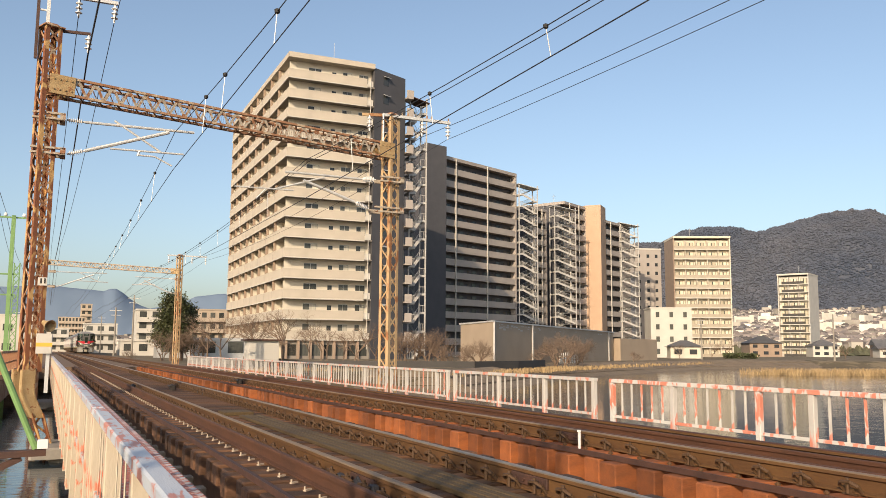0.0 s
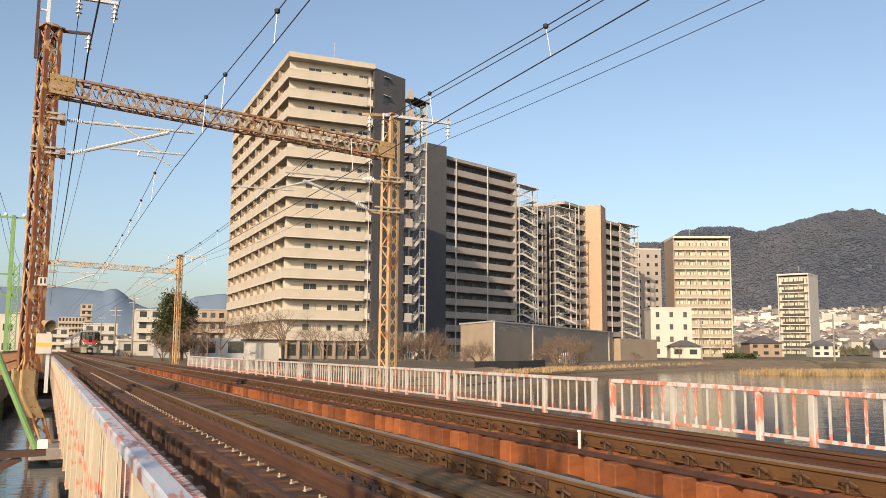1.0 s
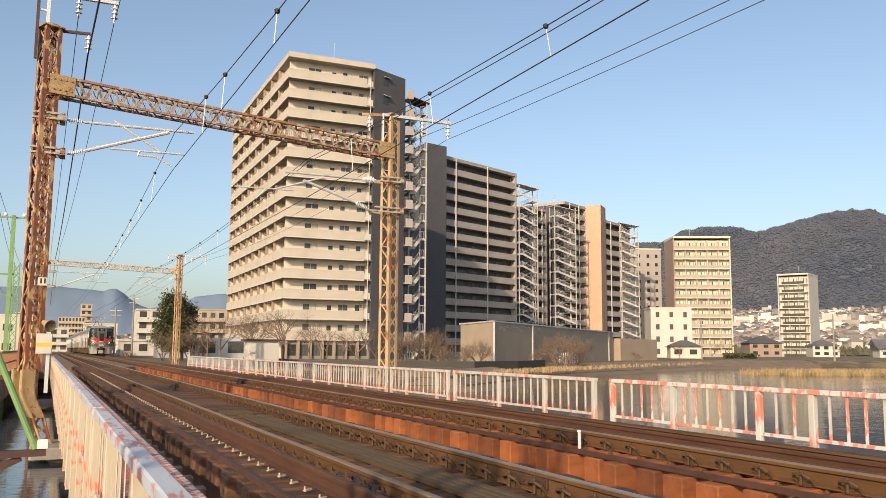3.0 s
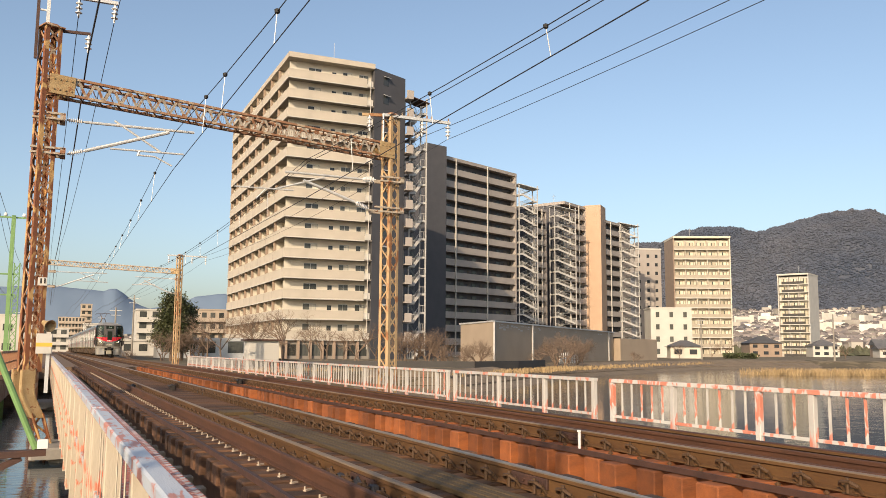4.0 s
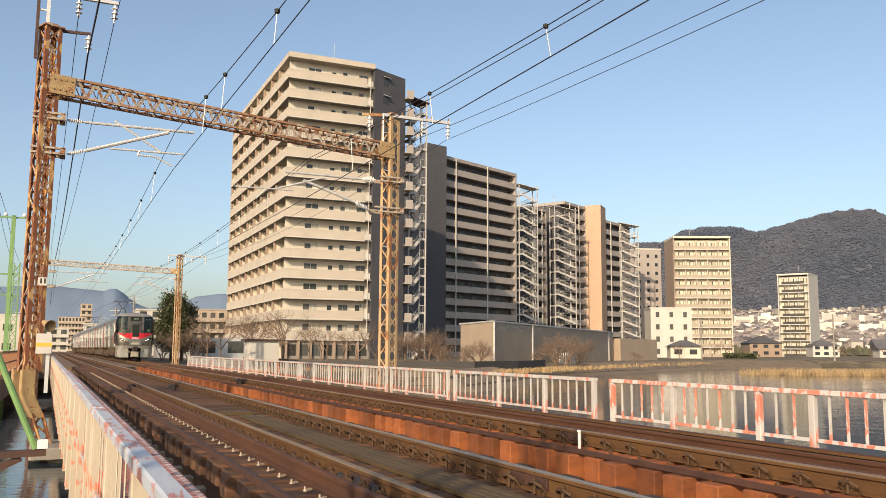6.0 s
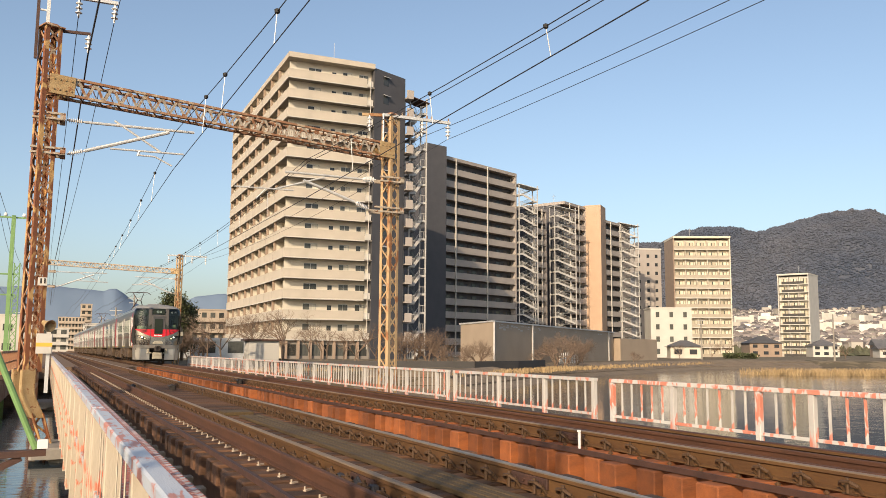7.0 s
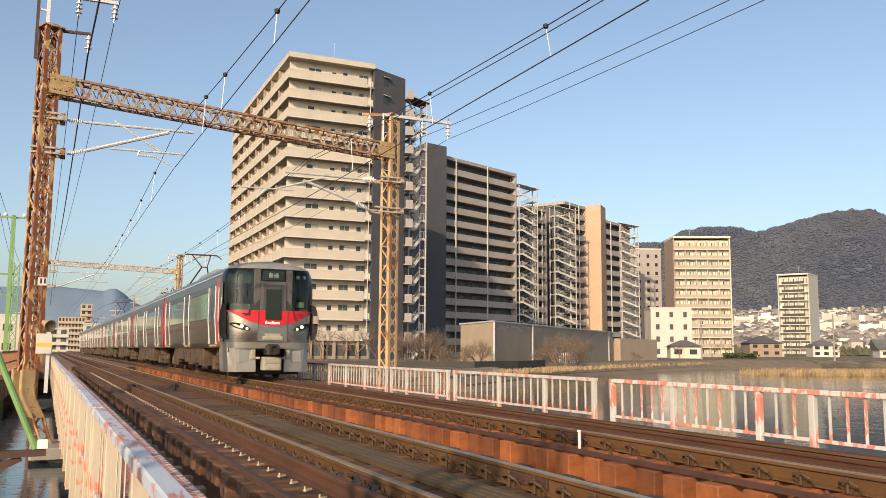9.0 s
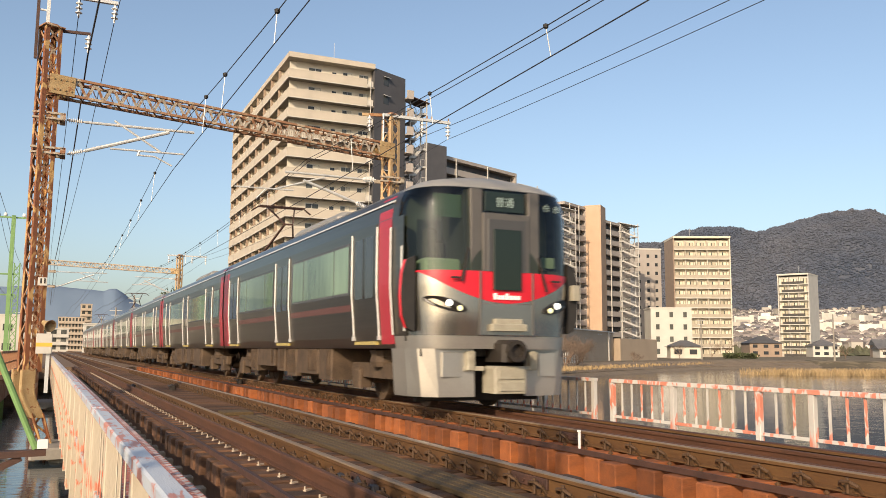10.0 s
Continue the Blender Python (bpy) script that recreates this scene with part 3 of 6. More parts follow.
def block_one():
    x0, x1, y0, y1, floors = 28.9, 42.2, 119.5, 163.6, 15
    top = floors * FLOOR
    b = thing("apartment_block", "fifteen-storey beige apartment block with wrap-around balconies", "apartment building")
    part("wall", Geo().box(x0 + 1.5, x1, y0 + 1.5, y1, 0, top), CREAM, b, "cream tiled wall behind the balconies")
    part("roof", Geo().prism([(x0 - 0.1, y0 - 0.1), (x1 + 0.05, y0 - 0.1), (x1 + 0.05, y1), (x0 - 0.1, y1)], top - 0.05, top + 0.75), BEIGE, b, "beige flat roof with a deep edge")
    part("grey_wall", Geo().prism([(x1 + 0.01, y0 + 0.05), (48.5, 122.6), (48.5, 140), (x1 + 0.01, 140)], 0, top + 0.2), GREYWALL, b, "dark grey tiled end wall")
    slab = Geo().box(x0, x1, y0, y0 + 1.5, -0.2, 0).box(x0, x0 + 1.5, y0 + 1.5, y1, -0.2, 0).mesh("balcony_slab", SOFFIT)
    para = Geo().box(x0 - 0.08, x1 - 1.2, y0 - 0.08, y0 + 0.06, -0.24, 1.12).box(x0 - 0.08, x0 + 0.06, y0 + 0.06, y1, -0.24, 1.12).mesh("balcony_parapet", BEIGE)
    cope = Geo().box(x0 - 0.1, x1 - 1.2, y0 - 0.1, y0 + 0.08, 1.12, 1.17).box(x0 - 0.1, x0 + 0.08, y0 + 0.08, y1, 1.12, 1.17).mesh("coping", CREAM)
    fin_n = 8
    fin_me = Geo().box(x0 + 0.42, x0 + 1.49, 0, 0.18, 0, FLOOR - 0.21).mesh("partition", CREAM)
    column_me = Geo().box(x0 + 0.02, x0 + 0.419, -0.04, 0.24, 0, FLOOR).mesh("column", BROWNFIN)
    lip_me = Geo().box(x0 - 0.13, x1 - 1.2, y0 - 0.13, y0 - 0.081, -0.27, -0.12).box(x0 - 0.13, x0 - 0.081, y0 - 0.081, y1, -0.27, -0.12).mesh("slab_edge", WHITEWALL)
    joint_me = Geo().box(x0 - 0.088, x0 - 0.0805, -0.035, 0.035, -0.11, 1.1).mesh("joint", SOFFIT)
    halfcur_me = Geo().box(0.04, 0.92, -0.045, -0.0215, 0.02, 1.22).mesh("curtain", surf("pale_front_curtain", (0.60, 0.57, 0.47), (0.46, 0.43, 0.36), 2, 0.8, 0, 0, 5, (5, 5, 0.2), 0.3))
    wide, small = window_mesh("pane", 1.9, 1.25, GLASSPALE), window_mesh("pane", 0.65, 0.75, GLASS)
    frame_w = Geo().box(-1.0, 1.0, -0.05, -0.021, -0.06, 0.0).box(-1.0, 1.0, -0.05, -0.021, 1.25, 1.31).box(-1.0, -0.95, -0.05, -0.021, 0, 1.25).box(0.95, 1.0, -0.05, -0.021, 0, 1.25).box(-0.03, 0.03, -0.05, -0.021, 0, 1.25).mesh("window_frame", ALU)
    door_me = Geo().box(-0.02, 0.03, -1.2, 1.2, 0, 2.05).mesh("pane", GLASSPALE)
    curtain = surf("bright_curtains", (0.62, 0.57, 0.48), (0.36, 0.33, 0.28), 2, 0.8, 0, 0, 5, (4, 4, 0.2), 0.4)
    cur_me = Geo().box(-0.06, -0.021, 0.2, 1.2, 0, 2.0).mesh("curtain", curtain)
    for f in range(floors):
        z = f * FLOOR
        if f:
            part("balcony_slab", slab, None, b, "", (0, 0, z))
            part("balcony_parapet", para, None, b, "", (0, 0, z))
            part("coping", cope, None, b, "", (0, 0, z))
            part("slab_edge", lip_me, None, b, "pale slab edge", (0, 0, z))
            for k in range(1, 3 * fin_n):
                if k % 3 == 0:
                    part("joint", joint_me, None, b, "", (0, y0 + 1.5 + (y1 - y0 - 1.7) * k / fin_n / 3, z))
        for k in range(fin_n + 1):
            part("partition", fin_me, None, b, "", (0, y0 + 1.5 + (y1 - y0 - 1.7) * k / fin_n, z))
            if k:
                part("column", column_me, None, b, "brown column between the balconies", (0, y0 + 1.5 + (y1 - y0 - 1.7) * k / fin_n, z))
        for xw, me, zz in ((33.2, wide, 0.85), (36.2, small, 1.2), (38.3, wide, 0.85), (40.9, wide, 0.85)):
            sc = 0.75 if me is wide and xw > 37 else 1.0
            w = part("window", me, None, b, "", Matrix.Translation((xw, y0 + 1.485, z + zz)) @ Matrix.Diagonal((sc, 1, 1, 1)))
            if me is wide:
                part("window_frame", frame_w, None, w)
                if (f * 5 + int(xw)) % 7 < 4:
                    part("curtain", halfcur_me, None, w)
        for k in range(fin_n):
            yk = y0 + 1.5 + (y1 - y0 - 1.7) * (k + 0.5) / fin_n + 0.1
            d = part("balcony_door", door_me, None, b, "", (x0 + 1.485, yk, z + 0.05))
            if (f * 7 + k * 3) % 5 < 3:
                part("curtain", cur_me, None, d)
        if f:
            part("drainpipe", Geo().tube((x1 - 0.6, y0 - 0.02, -1.5), (x1 - 0.6, y0 - 0.02, 1.4), 0.06).box(x1 - 1.1, x1 - 0.2, y0 + 0.0, y0 + 0.05, -0.2, 0.9), WHITEWALL, b, "", (0, 0, z))
    # ground floor with wide windows between piers; its shade is the wall's darker colour
    part("ground_floor", Geo().box(x0 + 0.3, x1 - 0.02, y0 + 0.5, y0 + 1.44, 0, FLOOR - 0.3), SOFFIT, b, "ground floor wall with its shade in the grey-beige")
    for k in range(7):
        part("shop_window", Geo().box(-0.62, 0.62, -0.03, 0.02, 0.5, 2.1), GLASSPALE, b, "", (x0 + 1.6 + k * 1.78, y0 + 0.49, 0))
        part("pier", Geo().box(-0.16, 0.16, -0.42, 0.0, 0, FLOOR - 0.26), BROWNFIN, b, "", (x0 + 0.72 + k * 1.78, y0 + 0.45, 0))
    aerial = thing("aerial", "thin white lightning rod on the flat roof", "aerial", pose(37.0, 124, top + 0.75), "roof aerials")
    part("rod", Geo().tube((0, 0, 0), (0, 0, 4.0), 0.045, 0.02), WHITEWALL, aerial)
    part("foot", Geo().box(-0.2, 0.2, -0.2, 0.2, 0, 0.15), CONCRETE, aerial)
    # grey wall: windows with small hoods
    d = Vector((48.5 - x1, 122.6 - y0 - 0.05, 0)).normalized()
    ang = math.atan2(d.y, d.x)
    hood = Geo().add([(-0.95, -0.02, 1.45), (0.95, -0.02, 1.45), (0.95, -0.5, 1.2), (-0.95, -0.5, 1.2), (-0.95, -0.02, 1.5), (0.95, -0.02, 1.5), (0.95, -0.5, 1.25), (-0.95, -0.5, 1.25)],
                     [(0, 1, 2, 3), (4, 5, 6, 7), (0, 1, 5, 4), (1, 2, 6, 5), (2, 3, 7, 6), (3, 0, 4, 7)]).mesh("hood", GALV)
    for f in range(1, floors):
        p = Vector((x1, y0 + 0.05, 0)) + d * 2.6
        m = Matrix.Translation((p.x, p.y, f * FLOOR + 0.9)) @ Matrix.Rotation(ang, 4, "Z")
        w = part("window", wide, None, b, "", m @ Matrix.Diagonal((0.65, 1, 1, 1)))
        part("hood", hood, None, w, "small metal window hood")
    # balcony ends beside the stair
    end_me = Geo().box(48.55, 49.7, 121.9, 124.0, -0.2, 0).box(48.55, 49.7, 121.8, 121.92, -0.24, 1.15).box(49.6, 49.72, 121.92, 124.0, -0.24, 1.15).mesh("corridor_parapet", GREYBAND)
    for f in range(1, floors):
        part("corridor_parapet", end_me, None, b, "", (0, 0, f * FLOOR))
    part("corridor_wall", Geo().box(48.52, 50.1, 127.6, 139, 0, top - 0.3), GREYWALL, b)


block_one()


# Darker copy of the stair steel: the rear flights' shade as colour.
STAIRSHADE = surf("shade_toned_stair_steel", (0.20, 0.21, 0.20), (0.15, 0.16, 0.155), 1, 0.7, 0.0, 0.05)


def stair_tower(label, x, y, turn, floors, width, z0=0.0, rising=False):
    """An outside steel staircase: posts, landings, flights and their rails."""
    s = thing("stair_tower", label, "staircase", pose(x, y, z0, 0, 0, turn), "outside staircases")
    h = floors * FLOOR
    for px, py in ((0.0, 0.0), (width, 0.0), (0.0, 2.4), (width, 2.4)):
        part("post", Geo().box(-0.1, 0.1, -0.1, 0.1, 0, h + 1.0), STAIR, s, "", (px, py, 0))
    def rail(p, q):
        """A handrail with bars over the line p, q."""
        p, q = Vector(p), Vector(q)
        g = Geo().bar(p + Vector((0, 0, 1.05)), q + Vector((0, 0, 1.05)), 0.05, 0.06)
        m = max(2, round((q - p).length / 0.34))
        for k in range(m + 1):
            c = p.lerp(q, k / m)
            g.box(c.x - 0.02, c.x + 0.02, c.y - 0.02, c.y + 0.02, c.z, c.z + 1.02)
        return g

    def landing(x):
        return (Geo().box(x, x + 1.1, -0.06, 2.4, -0.28, 0.06).mesh("landing", STAIR), rail((x, -0.03, 0.06), (x + 1.1, -0.03, 0.06)).mesh("landing_rail", STAIR))

    def flight(a, b, y, deep, mat):
        return (Geo().bar((a[0], y, a[1]), (b[0], y, b[1]), 0.06, deep).mesh("flight", mat), rail((a[0], y, a[1]), (b[0], y, b[1])).mesh("flight_rail", mat))

    lo, hi = (0.9, width - 0.9) if rising else (width - 0.9, 0.9)
    first, second = (0.0, width - 1.1) if rising else (width - 1.1, 0.0)
    low_me, half_me = landing(first), landing(second)
    up, back = flight((lo, 0), (hi, FLOOR / 2), 0.0, 0.48, STAIR), flight((hi, FLOOR / 2), (lo, FLOOR), 2.2, 0.30, STAIRSHADE)
    for f in range(floors):
        z = f * FLOOR
        for kind_of, (solid, bars), lift in (("landing", low_me, 0), ("landing", half_me, FLOOR / 2), ("flight", up, 0), ("flight", back, 0)):
            part(kind_of, solid, None, s, "", (0, 0, z + lift))
            tagged(part(kind_of + "_rail", bars, None, s, "", (0, 0, z + lift)), kind="stuff")
    roof = Geo().add([(-0.3, -0.4, h + 1.0), (width + 0.4, -0.4, h + 0.1), (width + 0.4, 2.8, h + 0.1), (-0.3, 2.8, h + 1.0), (-0.3, -0.4, h + 1.15), (width + 0.4, -0.4, h + 0.25), (width + 0.4, 2.8, h + 0.25), (-0.3, 2.8, h + 1.15)],
                     [(0, 1, 2, 3), (4, 5, 6, 7), (0, 1, 5, 4), (1, 2, 6, 5), (2, 3, 7, 6), (3, 0, 4, 7)])
    part("roof", roof, DARK if rising else GALV, s, "sloping stair roof")


def corridor_block(label, a, b, depth, floors, bays, z0=0.0, ends=True):
    """A long block seen from its open access corridors; a to b is the front line."""
    a, b = Vector(a), Vector(b)
    L = (b - a).length
    turn = math.degrees(math.atan2(b.y - a.y, b.x - a.x))
    o = thing("apartment_block", label, "apartment building", pose(a.x, a.y, z0, 0, 0, turn), "long apartment blocks")
    top = floors * FLOOR
    part("wall", Geo().box(0, L, 1.5, depth, 0, top), GREYWALL, o, "wall behind the corridors with shade in its grey")
    part("roof", Geo().box(-0.1, L + 0.1, -0.1, depth, top, top + 0.75), GREYBAND, o)
    band = Geo().box(0, L, -0.06, 0.08, -0.3, 1.15).box(0, L, 0.08, 1.499, -0.3, -0.08).mesh("corridor_parapet", GREYBAND)
    door = Geo().box(-0.45, 0.45, -0.05, 0.02, 0, 2.0).mesh("flat_door", surf("brown_flat_door", (0.10, 0.085, 0.075), (0.08, 0.07, 0.06), 2, 0.6))
    win = Geo().box(-0.75, 0.75, -0.04, 0.02, 0, 1.1).mesh("pane", GLASSPALE)
    for f in range(floors):
        part("corridor_parapet", band, None, o, "", (0, 0, f * FLOOR))
        for k in range(bays):
            xx = L * (k + 0.35) / bays
            part("flat_door", door, None, o, "", (xx, 1.485, f * FLOOR))
            part("window", win, None, o, "", (xx + L / bays * 0.42, 1.485, f * FLOOR + 0.9))
    for k in range(1, 3):
        part("drainpipe", Geo().box(-0.12, 0.12, -0.3, -0.061, 0, top + 0.6), WHITEWALL, o, "pale drainpipe", (L * (0.1 + 0.42 * (k - 1)) + 1.5, 0, 0))
    part("corridor_post", Geo().box(L - 0.5, L, -0.12, 1.5, 0, top + 0.3), GREYBAND, o)
    return o


stair_tower("pale steel outside staircase beside the beige block", 50.2, 124.6, 0, 14, 2.9, 0.0, True)
corridor_block("long grey apartment block with open access corridors", (76.9, 170.5), (101.5, 181.1), 14, 15, 6)
w = whole("end_wall", Geo().prism([(71.2, 167.0), (76.8, 168.6), (80.0, 186), (70.0, 186)], 0, 46.6), GREYWALL, "tall grey end wall of the long block, shade in its colour", "wall", kind="structure")
stair_tower("pale steel outside staircase between two blocks", 101.9, 180.4, 0, 14, 5.2)
corridor_block("grey apartment block with open corridors behind the staircase", (110.5, 190.0), (118.0, 194.0), 12, 13, 2)
stair_tower("pale steel outside staircase on the middle block", 117.4, 189.0, 0, 13, 6.5)
corridor_block("grey apartment block beside a tan wall", (124.0, 194.5), (135.0, 200.5), 12, 14, 4)
whole("tan_wall", Geo().prism([(134.6, 200.3), (137.5, 196.9), (142.2, 201.2), (140.0, 214), (134.6, 214)], 0, 42.6), TAN, "tall tan tiled wall slab in sunlight", "wall", kind="structure")
corridor_block("grey apartment block at the far end of the row", (142.3, 201.6), (156.0, 208.6), 12, 13, 3)
stair_tower("pale steel outside staircase at the end of the row", 150.2, 205.6, -10, 13, 6.0)


DARKFRONT = surf("dark_grey_balcony_panels", (0.062, 0.056, 0.05), (0.048, 0.044, 0.04), 0.6, 0.7, 0, 0, 8)


def balcony_tower(label, corner, width, depth, turn, floors, fh, wall, band, side, ends=(0.3, 0.3), curtained=False):
    t = thing("apartment_tower", label, "apartment building", pose(*corner, 0, 0, 0, turn), "slim apartment towers")
    top = floors * fh
    part("wall", Geo().box(0.3, width - 0.3, 1.4, depth, 0, top), wall, t)
    part("side_wall", Geo().box(0, 0.299, 0, depth, 0, top + 0.4), side, t)
    part("side_wall", Geo().box(width - 0.299, width, 0, depth, 0, top + 0.4), wall, t)
    part("roof", Geo().box(-0.1, width + 0.1, -0.2, depth + 0.1, top + 0.41, top + 1.0), wall, t)
    para = Geo().box(ends[0], width - ends[1], 0.03, 0.1, 0.06, 1.0).mesh("balcony_parapet", band)
    edge = Geo().box(0.3, width - 0.3, -0.05, 1.399, -0.22, 0.05).mesh("balcony_slab", WHITEWALL)
    pane = Geo().box(-1.1, 1.1, -0.03, 0.02, 0.1, 2.1).mesh("pane", GLASSPALE)
    fin = Geo().box(-0.1, 0.1, 0.101, 1.399, 0.0, fh - 0.26).mesh("partition", wall)
    n = max(2, round(width / 3.4))
    drape = Geo().box(-0.42, 0.42, -0.055, -0.031, 0.1, 2.05).mesh("curtain", surf("cream_tower_curtain", (0.62, 0.56, 0.42), (0.46, 0.41, 0.31), 1.5, 0.8, 0, 0, 5, (5, 5, 0.2), 0.35))
    for f in range(floors):
        part("balcony_parapet", para, None, t, "", (0, 0, f * fh))
        part("balcony_slab", edge, None, t, "", (0, 0, f * fh))
        for k in range(n):
            part("window", pane, None, t, "", (0.3 + (width - 0.6) * (k + 0.5) / n, 1.385, f * fh))
            if curtained:
                for e in (-0.62, 0.55):
                    part("curtain", drape, None, t, "", (0.3 + (width - 0.6) * (k + 0.5) / n + e, 1.385, f * fh))
            if k:
                part("partition", fin, None, t, "", (0.3 + (width - 0.6) * k / n, 0, f * fh))
    return t


balcony_tower("slim cream tower with pale balconies and a brown side", (168.5, 203.8), 17.1, 12, -26.5, 12, 2.95, CREAM, BALCGLASS, BROWNFIN, (0.3, 0.3), True)
balcony_tower("slim white tower with dark balcony fronts", (242.8, 235.5), 11.0, 13, -62, 10, 2.95, WHITEWALL, DARKFRONT, WHITEWALL, (1.5, 1.9), True)
slab_tower = thing("apartment_tower", "plain grey slab tower with small dark windows", "apartment building")
part("wall", Geo().prism([(173.3, 229), (182, 226.5), (188, 240), (176, 244)], 0, 35.2), GREYBAND, slab_tower)
part("roof", Geo().prism([(173.2, 228.8), (182.1, 226.3), (188.2, 240), (176, 244.2)], 35.2, 35.7), WHITEWALL, slab_tower)
for f in range(12):
    for u in (0.15, 0.5, 0.82):
        part("window", Geo().box(-0.45, 0.45, -0.06, 0.06, 0, 1.1), GLASS, slab_tower, "", pose(173.3 + 8.7 * u, 229 - 2.5 * u, 1.2 + f * 2.85, 0, 0, -16))


def shed():
    s = thing("riverside_shed", "long brown windowless shed with profiled metal walls", "shed")
    part("wall", Geo().prism([(40.9, 85.7), (39.6, 75.4), (77.8, 108.6), (72, 115)], 0, 4.25), BROWNWALL, s)
    part("roof_edge", Geo().prism([(40.8, 85.9), (39.5, 75.2), (78.0, 108.5), (72, 115.2)], 4.25, 4.4), GALV, s)
    part("annex", Geo().prism([(78.4, 107.6), (90, 113.5), (86, 120), (76, 114)], 0, 3.4), BROWNWALL, s)
    rnd = random.Random(9)
    a, b = Vector((39.6, 75.4, 0)), Vector((77.8, 108.6, 0))
    d = (b - a).normalized()
    ang = math.degrees(math.atan2(d.y, d.x))
    for k in range(44):
        t = rnd.choice((rnd.uniform(1.5, 11), rnd.uniform(12, 50)))
        p = a + d * t
        zz = 4.1 - abs(rnd.gauss(0, 0.25)) - (0.5 if t > 12 and rnd.random() < 0.3 else 0)
        part("paint_patch", Geo().box(0, rnd.uniform(0.15, 0.8), -0.012, -0.004, zz - rnd.uniform(0.06, 0.2), zz), PATCH, s, "faded white paint remains", pose(p.x, p.y, 0, 0, 0, ang))
    for t in (0.05, 12.0, 47.5):
        p = a + d * t
        part("drainpipe", Geo().box(-0.09, 0.09, -0.16, -0.01, 0, 4.3), STAIR, s, "pale drainpipe", pose(p.x, p.y, 0, 0, 0, ang))
    fence = thing("fence", "low pale picket fence on the bank before the shed", "fence", pose(51.5, 82.0, 0.0, 0, 0, ang))
    for k in range(11):
        part("picket", Geo().box(-0.05, 0.05, -0.05, 0.05, -0.3, 1.1 + 0.05 * k), STAIR, fence, "", (k * 0.72, 0, 0))
    part("rail", Geo().box(0, 7.2, -0.03, 0.03, 0.5, 0.57), STAIR, fence)


PATCH = surf("faded_white_paint", (0.50, 0.47, 0.43), (0.40, 0.37, 0.33), 3, 0.8)
shed()

for x, y, z in ((176.0, 205.0, 36.4), (249.0, 231.0, 30.5), (120.0, 199.0, 39.2), (125.0, 201.5, 42.2)):
    a = thing("aerial", "thin grey aerial on a flat roof", "aerial", pose(x, y, z - 0.12), "roof aerials")
    part("rod", Geo().tube((0, 0, 0), (0, 0, 3.2), 0.06, 0.03), ALU, a)
    part("cross_rods", Geo().bar((-0.7, 0, 2.6), (0.7, 0, 2.6), 0.05).bar((-0.5, 0, 2.1), (0.5, 0, 2.1), 0.05).bar((0, -0.5, 2.8), (0, 0.5, 2.8), 0.05), ALU, a)


# ---- train ----
TRAIN_X = 6.545
STEEL = surf("brushed_stainless_steel", (0.205, 0.175, 0.138), (0.160, 0.138, 0.110), 2, 0.28, 1.0, 0.03, 80, (1, 0.1, 6))
SILVER = surf("silver_nose_paint", (0.46, 0.43, 0.38), (0.38, 0.36, 0.32), 1.5, 0.24, 0.92, 0.02, 40)
ROOFGREY = surf("dusty_grey_roof", (0.31, 0.295, 0.27), (0.24, 0.23, 0.21), 1.5, 0.5, 0.2, 0.05, 20)
SKIRT = surf("pale_silver_skirt_paint", (0.54, 0.51, 0.455), (0.45, 0.42, 0.375), 1.5, 0.33, 0.75, 0.02, 30)
RED = surf("bright_red_film", (0.62, 0.015, 0.03), (0.52, 0.012, 0.025), 1.5, 0.3, 0, 0.0, 20)
ENDRED = surf("dark_red_end_film", (0.44, 0.028, 0.045), (0.36, 0.024, 0.038), 1.5, 0.35, 0.15, 0.0, 20)
MAROON = surf("muted_red_stripe", (0.22, 0.085, 0.07), (0.18, 0.075, 0.065), 2, 0.35, 0.6, 0.0, 20)
SCREEN = plain("dark_windscreen_glass", (0.014, 0.022, 0.017), 0.04, 0, 0, 0.45)
BLACK = surf("black_rubber_and_grime", (0.015, 0.014, 0.013), (0.03, 0.026, 0.022), 6, 0.7, 0, 0.1)
GREYTRIM = plain("dark_grey_trim", (0.085, 0.082, 0.08), 0.4, 0.3)
PILLAR = surf("grey_nose_pillar_paint", (0.135, 0.122, 0.108), (0.115, 0.104, 0.093), 3, 0.4, 0.3, 0.02, 40)
UNDER = surf("brake_dust_brown_underfloor", (0.120, 0.078, 0.046), (0.045, 0.029, 0.018), 3, 0.8, 0.1, 0.2, 30)
TINT = surf("green_tinted_window_glass", (0.15, 0.215, 0.145), (0.05, 0.078, 0.058), 0.8, 0.06, 0, 0.0, 3, (1, 1.5, 0.3), 0.35)
LED = plain("white_headlight", (0.95, 0.93, 0.86), 0.2, 0.0, 1.6)
AMBER = plain("warm_headlight", (0.80, 0.78, 0.42), 0.2, 0.0, 1.0)
LAMPCASE = plain("dark_headlight_cover", (0.020, 0.017, 0.015), 0.3, 0, 0, 0.3)
PALEBOX = surf("pale_grey_casting", (0.36, 0.33, 0.25), (0.27, 0.24, 0.18), 6, 0.6, 0, 0.1)
WHITEINK = plain("white_lettering", (0.8, 0.8, 0.8), 0.5)
LEDTEXT = plain("pale_led_sign", (0.30, 0.38, 0.34), 0.5)

SECTION = [(1.385, 0.98), (1.41, 1.16), (1.43, 1.45), (1.475, 1.98), (1.475, 3.12), (1.45, 3.36), (1.36, 3.54), (1.12, 3.69), (0.6, 3.79), (0.0, 3.83)]


def half_width(z):
    return float(np.interp(z, [p[1] for p in SECTION], [p[0] for p in SECTION]))


